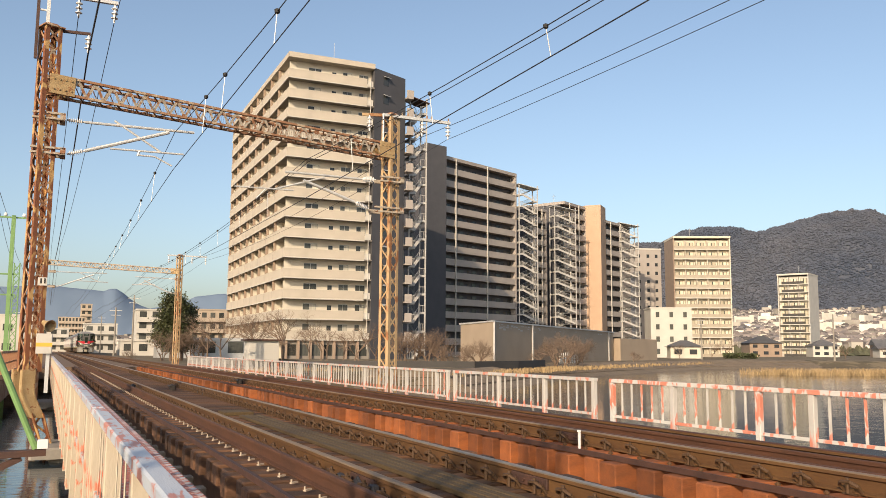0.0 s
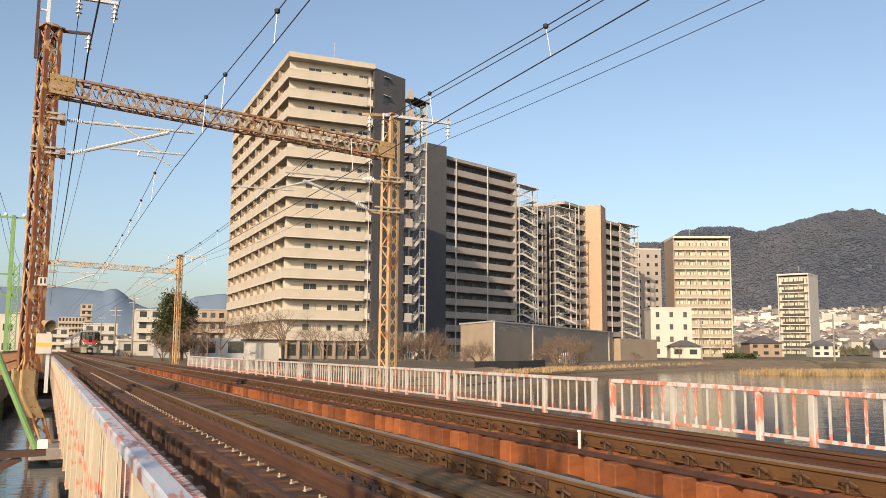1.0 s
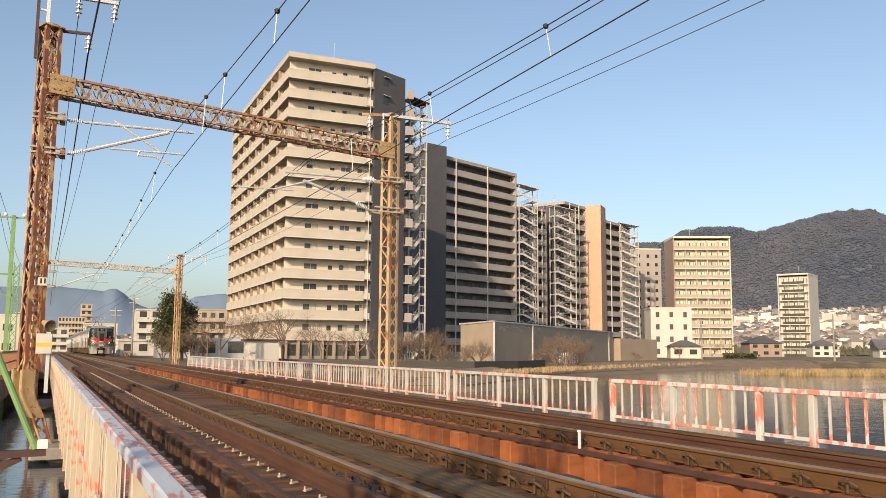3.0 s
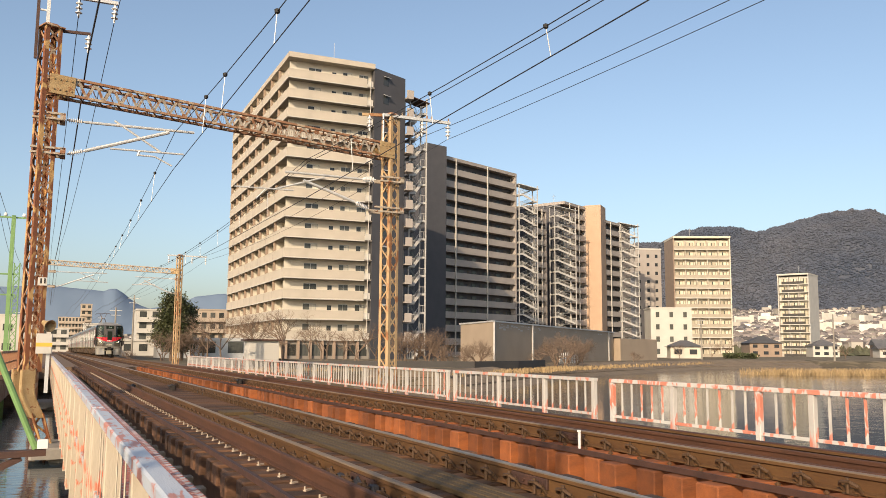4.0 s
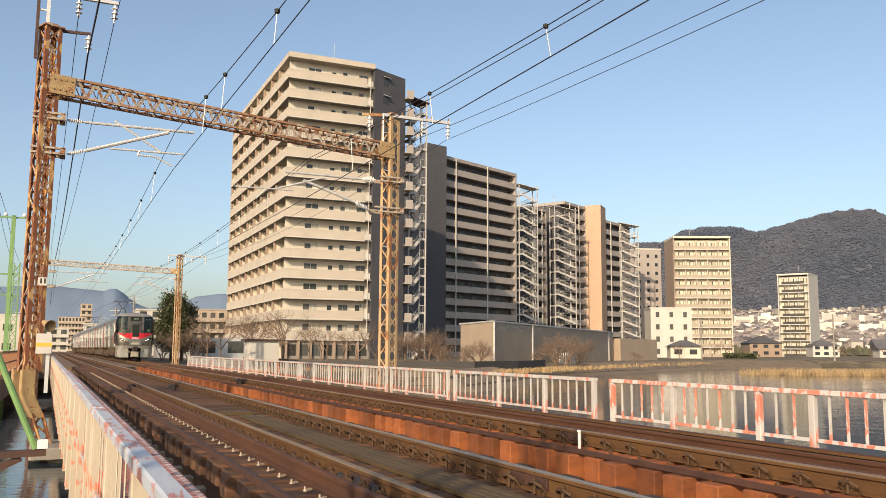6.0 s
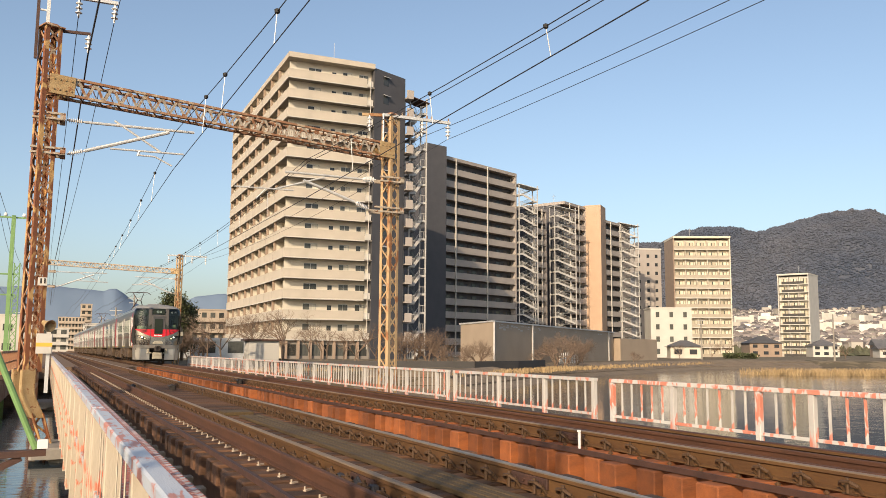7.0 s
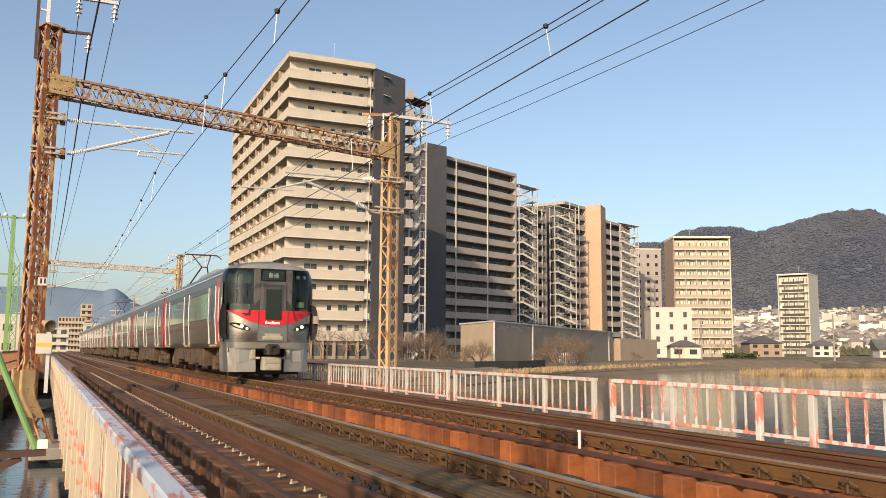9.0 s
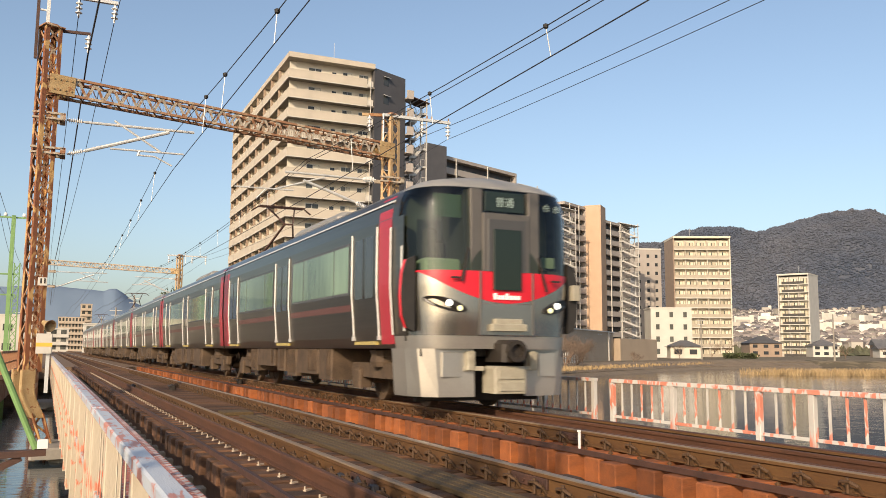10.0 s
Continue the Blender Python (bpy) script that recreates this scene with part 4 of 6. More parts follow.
def side_sheet(y0, y1, z0, z1, out, steps=10, sides=(-1, 1)):
    """A thin sheet that follows the car's side."""
    g = Geo()
    zs = [z0 + (z1 - z0) * k / steps for k in range(steps + 1)]
    for s in sides:
        rim = [(0, y0), (out, y0), (out, y1), (0, y1)]
        g.grid([[(s * (half_width(z) + o), y, z) for o, y in rim] for z in zs])
    return g


def one_side(s, y0, y1, z0, z1, out):
    x0, x1 = sorted((s * 1.468, s * (1.475 + out)))
    return Geo().box(x0, x1, y0, y1, z0, z1)


def car_shell(y0, y1):
    full = SECTION + [(-x, z) for x, z in SECTION[-2::-1]]
    return Geo().along(full, y0, y1)


def door_leaf_meshes():
    made = {}
    for s in (-1, 1):
        leaf = side_sheet(0.0, 1.18, 1.10, 3.10, 0.012, 10, (s,)).mesh("door", STEEL)
        panes = Geo()
        for a in (0.12, 0.66):
            x0, x1 = sorted((s * 1.47, s * 1.492))
            panes.box(x0, x1, a, a + 0.40, 1.85, 2.92)
        x0, x1 = sorted((s * 1.47, s * 1.53))
        bend = [Vector((s * (half_width(z) + 0.018), 0.0, z)) for z in (1.16, 1.45, 1.97, 2.5, 3.05)]
        rail_g = Geo()
        for p, q in zip(bend, bend[1:]):
            rail_g.tube(p, q, 0.018, None, 6)
        rail_g.box(*sorted((s * 1.40, s * 1.46)), -0.03, 0.03, 1.12, 1.19)
        step = Geo().box(*sorted((s * 1.37, s * 1.45)), 0.05, 1.13, 1.04, 1.10)
        made[s] = (leaf, panes.mesh("door_pane", GLASS), rail_g.mesh("door_rail", GALV), step.mesh("door_step", surf("worn_yellow_step", (0.45, 0.35, 0.10), (0.30, 0.24, 0.10), 8, 0.7)))
    return made


DOORS = door_leaf_meshes()


def window_band(body, s, y0, y1, panes):
    part("window_surround", one_side(s, y0, y1, 1.96, 2.93, 0.006), GREYTRIM, body)
    edge = y0 + 0.05
    total = sum(panes)
    for p in panes:
        w = (y1 - y0 - 0.05) * p / total
        part("window", one_side(s, edge, edge + w - 0.06, 2.01, 2.88, 0.010), TINT, body)
        edge += w


def bogie_geo():
    g = Geo()
    for s in (-1, 1):
        g.slab(s * 1.0 - 0.09, s * 1.0 + 0.09, -1.5, 1.5, 0.45, 0.72, 0.03)
        for y in (-1.05, 1.05):
            g.lathe((s * 0.50, y, 0.43), (s, 0, 0), [(0, 0.30), (0.0, 0.43), (0.13, 0.43), (0.13, 0.32), (0.10, 0.30), (0.10, 0.12), (0.3, 0.10)], 16)
            g.slab(s * 1.02 - 0.14, s * 1.02 + 0.14, y - 0.2, y + 0.2, 0.25, 0.62, 0.04)
        g.lathe((s * 0.95, 0.0, 0.65), (0, 0, 1), [(0, 0.27), (0.1, 0.3), (0.2, 0.27), (0.3, 0.3)], 12)
    g.box(-0.9, 0.9, -0.25, 0.25, 0.5, 0.8)
    for y in (-1.05, 1.05):
        g.tube((-0.6, y, 0.43), (0.6, y, 0.43), 0.08)
    return g


BOGIE = bogie_geo().mesh("bogie", UNDER)


def underfloor_mesh(seed):
    rnd, g, y = random.Random(seed), Geo(), -3.6
    while y < 3.3:
        w = rnd.uniform(0.7, 1.9)
        h = rnd.uniform(0.45, 0.68)
        for s in (-1, 1):
            g.slab(s * 0.86 - 0.5, s * 0.86 + 0.5, y, min(y + w, 3.7), 1.0 - h, 1.02, 0.03)
            for k in range(rnd.randint(2, 6)):
                yy = y + 0.1 + k * 0.13
                if yy < min(y + w, 3.7) - 0.1:
                    g.box(*sorted((s * 1.36, s * 1.385)), yy, yy + 0.05, 1.08 - h, 0.95)
        y += w + rnd.uniform(0.06, 0.35)
    return g.mesh("underfloor_box", UNDER)


UNDERBOX = [underfloor_mesh(k) for k in (1, 2, 3)]


def dress_car(body, length, doors, start, red, seed):
    """Doors, windows, red ends, stripe, roof, bogies and floor boxes."""
    for y in doors:
        for s in (-1, 1):
            leaf, pane, rail_me, step = DOORS[s]
            d = part("door", leaf, None, body, "", (0, y, 0))
            part("door_pane", pane, None, body, "", (0, y, 0))
            for e in (-0.06, 1.24):
                part("door_rail", rail_me, None, body, "bright door edge rail", (0, y + e, 0))
            part("door_step", step, None, body, "worn yellow door step", (0, y, 0))
    for y0, y1, panes in start:
        for s in (-1, 1):
            window_band(body, s, y0, y1, panes)
    for y0, y1 in red:
        for s in (-1, 1):
            part("red_end", side_sheet(y0, y1, 1.05, 3.50, 0.006, 10, (s,)), ENDRED, body, "red vertical end panel")
    edges = sorted([(y - 0.12, y + 1.30) for y in doors] + list(red))
    y = 1.2 if seed == 0 else 0.1
    for a, b in [*edges, (length, length)]:
        if a - y > 0.3:
            for s in (-1, 1):
                part("waist_stripe", side_sheet(y, a, 1.66, 1.78, 0.003, 2, (s,)), MAROON, body, "muted red waist stripe")
        y = max(y, b)
    part("roof_unit", Geo().slab(-0.85, 0.85, length / 2 - 1.9, length / 2 + 1.9, 3.68, 4.0, 0.12), ROOFGREY, body, "grey air-conditioner on the roof")
    for k in (0.2, 0.8):
        part("roof_unit", Geo().slab(-0.5, 0.5, length * k - 0.8, length * k + 0.8, 3.70, 3.92, 0.08), ROOFGREY, body)
    part("gutter", side_sheet(1.2 if seed == 0 else 0.1, length - 0.1, 3.38, 3.42, 0.02, 1), GALV, body)
    mid = length / 2 + (0.4 if seed == 0 else 0)
    for y in (2.75 if seed == 0 else 2.6, length - 2.6):
        part("bogie", BOGIE, None, body, "brown dusty bogie with its wheels", (0, y, 0))
    part("underfloor_box", UNDERBOX[seed % 3], None, body, "brown underfloor equipment", (0, mid, 0))


def mid_car(k, y):
    body = part("car_body", car_shell(0.10, 16.0), STEEL, train, "stainless steel passenger car", (0, y, 0))
    dress_car(body, 16.1, (2.05, 7.5, 12.9), ((3.45, 7.25, (1, 2.2, 1)), (8.9, 12.65, (1, 2.2, 1)), (0.72, 1.8, (1,)), (14.3, 15.35, (1,))), ((0.11, 0.58), (15.5, 15.99)), k + 1)
    part("gangway", Geo().slab(-0.75, 0.75, -0.16, 0.11, 1.1, 3.4, 0.05), BLACK, body, "black folded gangway bellows")
    return body


def pantograph(y, parent):
    """A raised pantograph on the roof, bar by bar."""
    def rod(name, p, q, w, h=None):
        part(name, Geo().bar(p, q, w, h or w), DARK, parent)
    for s in (-1, 1):
        rod("pantograph_lower_arm", (s * 0.5, y + 0.7, 3.95), (s * 0.12, y - 0.5, 4.75), 0.05)
        rod("pantograph_upper_arm", (s * 0.12, y - 0.5, 4.75), (s * 0.42, y + 0.45, 5.38), 0.04)
        rod("pantograph_base", (s * 0.55, y - 0.6, 3.9), (s * 0.55, y + 0.8, 3.98), 0.06)
        rod("collector_strip", (-0.72, y + 0.45 + s * 0.12, 5.42), (0.72, y + 0.45 + s * 0.12, 5.42), 0.05, 0.04)
        rod("collector_horn", (s * 0.72, y + 0.45, 5.42), (s * 0.95, y + 0.45, 5.25), 0.04)
    rod("pantograph_hinge", (-0.12, y - 0.5, 4.75), (0.12, y - 0.5, 4.75), 0.05)


def plan_y(z):
    """How far back the nose's centre lies at a height."""
    return 0.10 * max(0.0, (z - 2.1) / 1.4) ** 1.3 + (0.0 if z < 3.45 else 0.6 * ((z - 3.45) / 0.38) ** 2.2) + 0.06 * max(0.0, (1.5 - z) / 0.4)


def nose_point(th, z, out=0.0):
    w, f, e = half_width(z) + out, plan_y(z) - out, 2 / 3.3
    c, s = math.cos(th), math.sin(th)
    return (-w * math.copysign(abs(c) ** e, c), 1.15 - (1.15 - f) * abs(s) ** e, z)


def nose_panel(t0, t1, low, high, out=0.0, n=56, m=10):
    ths = [t0 + (t1 - t0) * k / n for k in range(n + 1)]
    rows = []
    for j in range(m + 1):
        row = []
        for th in ths:
            x = nose_point(th, 2.0)[0]
            z0, z1 = (q(x) if callable(q) else q for q in (low, high))
            row.append(nose_point(th, z0 + (z1 - z0) * j / m, out))
        rows.append(row)
    return Geo().grid(rows)


def front_box(x0, x1, z0, z1, d=0.03, y=0.0):
    """A shallow box on the flat of the nose."""
    yy = plan_y((z0 + z1) / 2) + y
    return Geo().slab(x0, x1, yy - d, yy + 0.15, z0, z1, 0.008)


def tinted_glass():
    """Clear glass with a green tint: gloss by Fresnel over a tinted see-through."""
    m = bpy.data.materials.new("green_tinted_windscreen")
    m.use_nodes = True
    n, l = m.node_tree.nodes, m.node_tree.links
    n.remove(n["Principled BSDF"])
    see, shine, mix, fr = n.new("ShaderNodeBsdfTransparent"), n.new("ShaderNodeBsdfGlossy"), n.new("ShaderNodeMixShader"), n.new("ShaderNodeFresnel")
    see.inputs[0].default_value = (0.46, 0.56, 0.47, 1)
    shine.inputs["Roughness"].default_value = 0.02
    fr.inputs[0].default_value = 1.5
    l.new(fr.outputs[0], mix.inputs[0])
    l.new(see.outputs[0], mix.inputs[1])
    l.new(shine.outputs[0], mix.inputs[2])
    l.new(mix.outputs[0], n["Material Output"].inputs[0])
    return m


CLEAR = tinted_glass()
CABWALL = surf("grey_green_cab_lining", (0.075, 0.085, 0.072), (0.05, 0.058, 0.05), 3, 0.7, 0, 0.05)
CABPALE = surf("pale_green_console", (0.30, 0.36, 0.26), (0.22, 0.27, 0.20), 3, 0.6, 0, 0.05)


def letters(words, size, at, parent):
    """Upright lettering that faces along -y, as a mesh."""
    cu = bpy.data.curves.new("sign_text", "FONT")
    cu.body, cu.size, cu.extrude = words, size, 0.003
    ob = bpy.data.objects.new("sign_text", cu)
    scene.collection.objects.link(ob)
    me = bpy.data.meshes.new_from_object(ob.evaluated_get(bpy.context.evaluated_depsgraph_get()))
    bpy.data.objects.remove(ob)
    me.materials.clear()
    me.materials.append(LEDTEXT)
    part("sign_text", me, None, parent, "pale lit lettering", pose(*at, 90, 0, 0))


def cab_inside(body):
    """What shows through the windscreen: rear wall, consoles, seat backs, blinds, and posts for dark reflections."""
    part("cab_wall", Geo().box(-1.38, 1.38, 1.06, 1.10, 1.3, 3.5), CABWALL, body, "dark grey-green rear wall of the cab")
    part("cab_wall_window", Geo().box(-1.1, -0.6, 1.04, 1.059, 2.3, 3.1).box(0.6, 1.1, 1.04, 1.059, 2.3, 3.1), GLASS, body)
    part("console", Geo().slab(-1.25, -0.62, 0.35, 0.75, 1.6, 2.40, 0.04), CABPALE, body, "pale green console top")
    part("console", Geo().slab(0.62, 1.25, 0.35, 0.75, 1.6, 2.28, 0.04), GREYTRIM, body, "dark driving desk")
    part("display", Geo().slab(0.85, 1.1, 0.33, 0.36, 2.32, 2.50, 0.01), CABPALE, body)
    part("blind", Geo().box(-1.15, -0.66, 0.30, 0.31, 3.05, 3.42), TINT, body, "pale sun blind")
    for x, z in ((-0.95, 2.95), (-0.80, 2.75), (0.80, 2.85), (1.05, 2.65)):
        part("seat_back", Geo().slab(x - 0.13, x + 0.13, 0.80, 0.92, 1.6, z, 0.06), BLACK, body)
    # Added upright bars that imitate dark reflections in the glass.
    for x in (-0.62, 0.62):
        part("reflection_post", Geo().box(x - 0.03, x + 0.03, 0.22, 1.05, 1.5, 3.5), GREYTRIM, body)


def lead_car():
    body = part("car_body", car_shell(1.14, 15.72), STEEL, train, "stainless steel leading car")
    dress_car(body, 15.8, (1.92, 7.72, 13.55), ((3.35, 7.4, (1, 2.4, 1)), (9.2, 13.25, (1, 2.4, 1))), ((1.22, 1.80), (14.95, 15.70)), 0)
    for s in (-1, 1):
        part("cab_door", side_sheet(0.70, 1.17, 1.1, 3.1, 0.008, 10, (s,)), STEEL, body)
    part("handrail", Geo().tube((-1.45, 0.70, 1.25), (-1.51, 0.70, 1.98), 0.018).tube((-1.51, 0.70, 1.98), (-1.51, 0.70, 2.6), 0.018).tube((-1.45, 1.18, 1.2), (-1.51, 1.18, 1.98), 0.018).tube((-1.51, 1.18, 1.98), (-1.51, 1.18, 2.95), 0.018), GALV, body, "bright cab handrails")
    red_low = lambda x: 1.69 + 0.47 * min(1.0, abs(x) / 1.34) ** 1.9
    pi = math.pi
    part("nose_lower", nose_panel(0, pi, 1.17, 2.18, 0), SILVER, body, "silver nose below the windscreen", smooth=True)
    part("red_band", nose_panel(0.165, pi - 0.165, red_low, 2.19, 0.006), RED, body, "curved bright red band under the windscreen", smooth=True)
    part("nose_top", nose_panel(0, pi, 3.53, 3.829, 0.0), ROOFGREY, body, "silver-grey roof dome", smooth=True)
    part("nose_side", nose_panel(0, 0.08, 2.18, 3.53, 0, 12), STEEL, body, smooth=True)
    part("nose_side", nose_panel(pi - 0.08, pi, 2.18, 3.53, 0, 12), STEEL, body, smooth=True)
    part("windscreen", nose_panel(0.08, pi - 0.08, 2.19, 3.53, -0.004), CLEAR, body, "green-tinted curved windscreen glass", smooth=True).visible_shadow = False
    cab_inside(body)
    # bumper, skirts, coupler
    part("bumper", nose_panel(0, pi, 0.98, 1.18, 0.02, 48, 3), SKIRT, body, "bright silver bumper flange", smooth=True)
    for s in (-1, 1):
        sk = Geo()
        ring = [(s * 1.42, 1.3), (s * 1.42, 0.75), (s * 1.34, 0.45), (s * 1.12, 0.26), (s * 0.48, 0.2)]
        low = [(s * 1.38, 1.25), (s * 1.36, 0.75), (s * 1.26, 0.44), (s * 1.04, 0.27), (s * 0.46, 0.2)]
        inner = [(x * 0.97, y + 0.04) for x, y in ring]
        inlow = [(x * 0.97, y + 0.04) for x, y in low]
        sk.grid([[(x, y, 0.98) for x, y in ring], [(x, y, 0.24) for x, y in low], [(x, y, 0.24) for x, y in inlow], [(x, y, 0.98) for x, y in inner]])
        part("skirt", sk, SKIRT, body, "silver front skirt")
        part("skirt_plate", Geo().slab(s * 0.86 - 0.16, s * 0.86 + 0.16, 0.205, 0.26, 0.55, 0.93, 0.008), SKIRT, body)
        part("socket", Geo().slab(s * 0.56 - 0.07, s * 0.56 + 0.07, 0.1, 0.3, 0.66, 0.95, 0.02).tube((s * 0.56, 0.11, 0.85), (s * 0.56, 0.08, 0.85), 0.045), PALEBOX, body)
        part("arm", Geo().bar((s * 0.35, 0.12, 0.68), (s * 0.65, 0.2, 0.68), 0.07, 0.07), PALEBOX, body)
        # headlights
        lamp = Geo()
        ring = [(s * (1.00 + 0.30 * math.cos(a) + 0.05 * math.sin(a)), 1.665 + 0.105 * math.sin(a) + 0.07 * math.cos(a)) for a in [k * pi / 10 for k in range(20)]]
        k0 = [(x, nose_y(x) - 0.040, z) for x, z in ring]
        k1 = [(x, nose_y(x) + 0.03, z) for x, z in ring]
        lamp.add(k0 + k1, [tuple(range(20))] + [(i, (i + 1) % 20, 20 + (i + 1) % 20, 20 + i) for i in range(20)])
        h = part("headlight", lamp, LAMPCASE, body, "dark slanted headlight cluster")
        for x, z, r, m in ((0.97, 1.68, 0.055, LED), (0.81, 1.60, 0.045, AMBER)):
            part("headlamp", Geo().lathe((s * x, nose_y(x) - 0.036, z), (0, -1, 0), [(0, r), (0.02, r * 0.92), (0.03, r * 0.5)], 12), m, body)
        part("window_post", front_box(s * 0.52 - 0.10, s * 0.52 + 0.10, 2.19, 3.50, 0.012), PILLAR, body)
        part("wiper", Geo().bar((-0.80, -0.02, 2.02) if s < 0 else (0.72, -0.02, 1.90), (-0.66, 0.03, 2.55) if s < 0 else (0.60, 0.03, 2.45), 0.03), BLACK, body)
        part("wiper_arm", Geo().bar((s * 0.98, -0.01, 2.07), (s * 0.82, -0.01, 2.07), 0.03), BLACK, body)
        # fall guard at the nose's corner
        edge = [(1.40, 1.24), (1.51, 1.29), (1.585, 1.48), (1.61, 1.80), (1.59, 2.15), (1.53, 2.36), (1.40, 2.42)]
        n = len(edge)
        g = Geo().add([(s * x, 0.40, z) for x, z in edge] + [(s * x, 0.55, z) for x, z in edge], [tuple(range(n)), tuple(range(2 * n - 1, n - 1, -1))] + [(k, (k + 1) % n, n + (k + 1) % n, n + k) for k in range(n)])
        part("corner_guard", g, BLACK, body, "black crescent gangway guard at the nose corner")
        g = Geo().grid([[(s * (x + o), y, z) for o, y in ((0.0, 0.475), (0.012, 0.48), (0.012, 0.54), (0.0, 0.545))] for x, z in edge[1:-1]])
        part("guard_stripe", g, RED, body, "red strip on the guard's edge")
    part("mirror_box", Geo().slab(1.44, 1.60, 0.30, 0.42, 1.80, 2.06, 0.02), PALEBOX, body)
    part("gangway_frame", front_box(-0.42, 0.42, 2.19, 3.12, 0.03), PILLAR, body, "dark grey gangway door frame")
    part("gangway_door", front_box(-0.34, 0.34, 2.19, 3.02, 0.045), GREYTRIM, body)
    part("door_glass", front_box(-0.25, 0.25, 1.90, 2.86, 0.062), SCREEN, body)
    part("gangway_panel", front_box(-0.47, 0.47, 1.20, 1.69, 0.02), SILVER, body)
    for x in (-0.47, 0.47):
        part("gangway_edge", front_box(x - 0.012, x + 0.012, 1.20, 2.19, 0.03), GREYTRIM, body)
    part("nose_step", Geo().slab(-0.31, 0.31, -0.12, 0.0, 1.26, 1.37, 0.015).slab(-0.24, 0.24, -0.09, 0.0, 1.37, 1.45, 0.01), PALEBOX, body, "cream step on the nose")
    part("sign_box", front_box(-0.36, 0.36, 3.16, 3.48, 0.02), SCREEN, body, "dark destination display")
    letters("普通", 0.17, (-0.17, plan_y(3.32) - 0.026, 3.25), body)
    letters("白", 0.13, (0.74, nose_y(0.80) + plan_y(3.3) - 0.03, 3.24), body)
    letters("市", 0.13, (0.98, nose_y(1.04) + plan_y(3.3) - 0.03, 3.24), body)
    for k in range(7):
        x = -0.21 + k * 0.07
        part("nose_mark", front_box(x - 0.026, x + 0.026, 1.75, 1.75 + (0.10 if k in (0, 3) else 0.07), 0.03), WHITEINK, body)
    part("coupler", Geo().slab(-0.20, 0.20, -0.25, 0.4, 0.78, 1.12, 0.06).lathe((0, -0.25, 0.95), (0, -1, 0), [(0, 0.16), (0.1, 0.17), (0.1, 0.11), (0.02, 0.1)], 12), BLACKIRON, body, "dark automatic coupler head")
    part("coupler_box", Geo().slab(-0.29, 0.29, -0.15, 0.3, 0.30, 0.72, 0.04), PALEBOX, body, "pale electrical coupler box")
    part("coupler_lid", Geo().slab(-0.22, 0.22, -0.17, -0.13, 0.52, 0.68, 0.01).slab(-0.22, 0.22, -0.17, -0.13, 0.34, 0.48, 0.01), PALEBOX, body)
    part("underframe", Geo().box(-1.3, 1.3, 0.4, 1.3, 0.86, 0.98), BLACK, body)
    part("rail_guard", Geo().slab(-1.15, 1.15, 0.95, 1.02, 0.14, 0.86, 0.03), BLACK, body, "black rail guard plate behind the coupler")
    pantograph(14.1, body)


def nose_y(x):
    """The nose's depth at a place across it, at headlight height."""
    w, e = half_width(1.7), 3.3
    return 1.15 - 1.15 * max(0.0, 1 - (abs(x) / w) ** e) ** (1 / e)


ground_turn[0] = TRACK
train = thing("commuter_train", "stainless commuter train with red and silver nose", "train")
lead_car()
for k in range(7):
    c = mid_car(k, 15.8 + 16.15 * k)
    if k in (2, 5):
        pantograph(13.0, c)
ground_turn[0] = SITE


# ---- catenary masts, beams and wires ----
def angle_leg(g, x, y, z0, z1, sx, sy, w=0.10, t=0.014):
    """An upright steel angle with its corner at x, y, opening inwards."""
    g.box(*sorted((x, x - sx * w)), *sorted((y, y - sy * t)), z0, z1)
    g.box(*sorted((x, x - sx * t)), *sorted((y - sy * t, y - sy * w)), z0, z1)
    return g


def lattice_mast(m, h, w, d, mat, lace, z0=-0.5, extra=True):
    for sx in (-1, 1):
        for sy in (-1, 1):
            part("leg", angle_leg(Geo(), sx * w / 2, sy * d / 2, z0, h, sx, sy), mat, m)
    pitch = 0.40
    n = int((h - z0) / pitch)
    for face in range(4):
        g = Geo()
        for k in range(n):
            a, b = z0 + k * (h - z0) / n, z0 + (k + 1) * (h - z0) / n
            for s in ((1, -1) if extra and face in (0, 1) else ((1 if k % 2 else -1),)):
                if face < 2:
                    y = (-1 if face == 0 else 1) * (d / 2 - 0.016)
                    g.bar((-s * w / 2 * 0.9, y, a), (s * w / 2 * 0.9, y, b), 0.010, 0.045)
                else:
                    x = (-1 if face == 2 else 1) * (w / 2 - 0.016)
                    g.bar((x, -s * d / 2 * 0.9, a), (x, s * d / 2 * 0.9, b), 0.010, 0.045)
        tagged(part("lacing", g, lace, m), kind="stuff")
    part("cap", Geo().box(-w / 2 - 0.05, w / 2 + 0.05, -d / 2 - 0.05, d / 2 + 0.05, h, h + 0.03).slab(-w / 2, w / 2, -d / 2, d / 2, h + 0.031, h + 0.10, 0.06), MASTRUST, m)


def insulator(g, a, b, r=0.065, n=6):
    """Ribbed insulator between two points."""
    a, b = Vector(a), Vector(b)
    L = (b - a).length
    steps = [(0, 0.02)]
    for k in range(n):
        t = L * (0.12 + 0.76 * k / n)
        u = L * 0.76 / n
        steps += [(t, 0.028), (t + u * 0.30, r * 0.55), (t + u * 0.42, r), (t + u * 0.52, r), (t + u * 0.60, 0.03)]
    steps.append((L, 0.02))
    return g.lathe(a, b - a, steps, 10)


def hang_insulator(parent, x, y, z, L=0.45):
    part("insulator", insulator(Geo(), (x, y, z), (x, y, z - L), 0.085, 3), CERAMIC, parent, "white ceramic insulator")


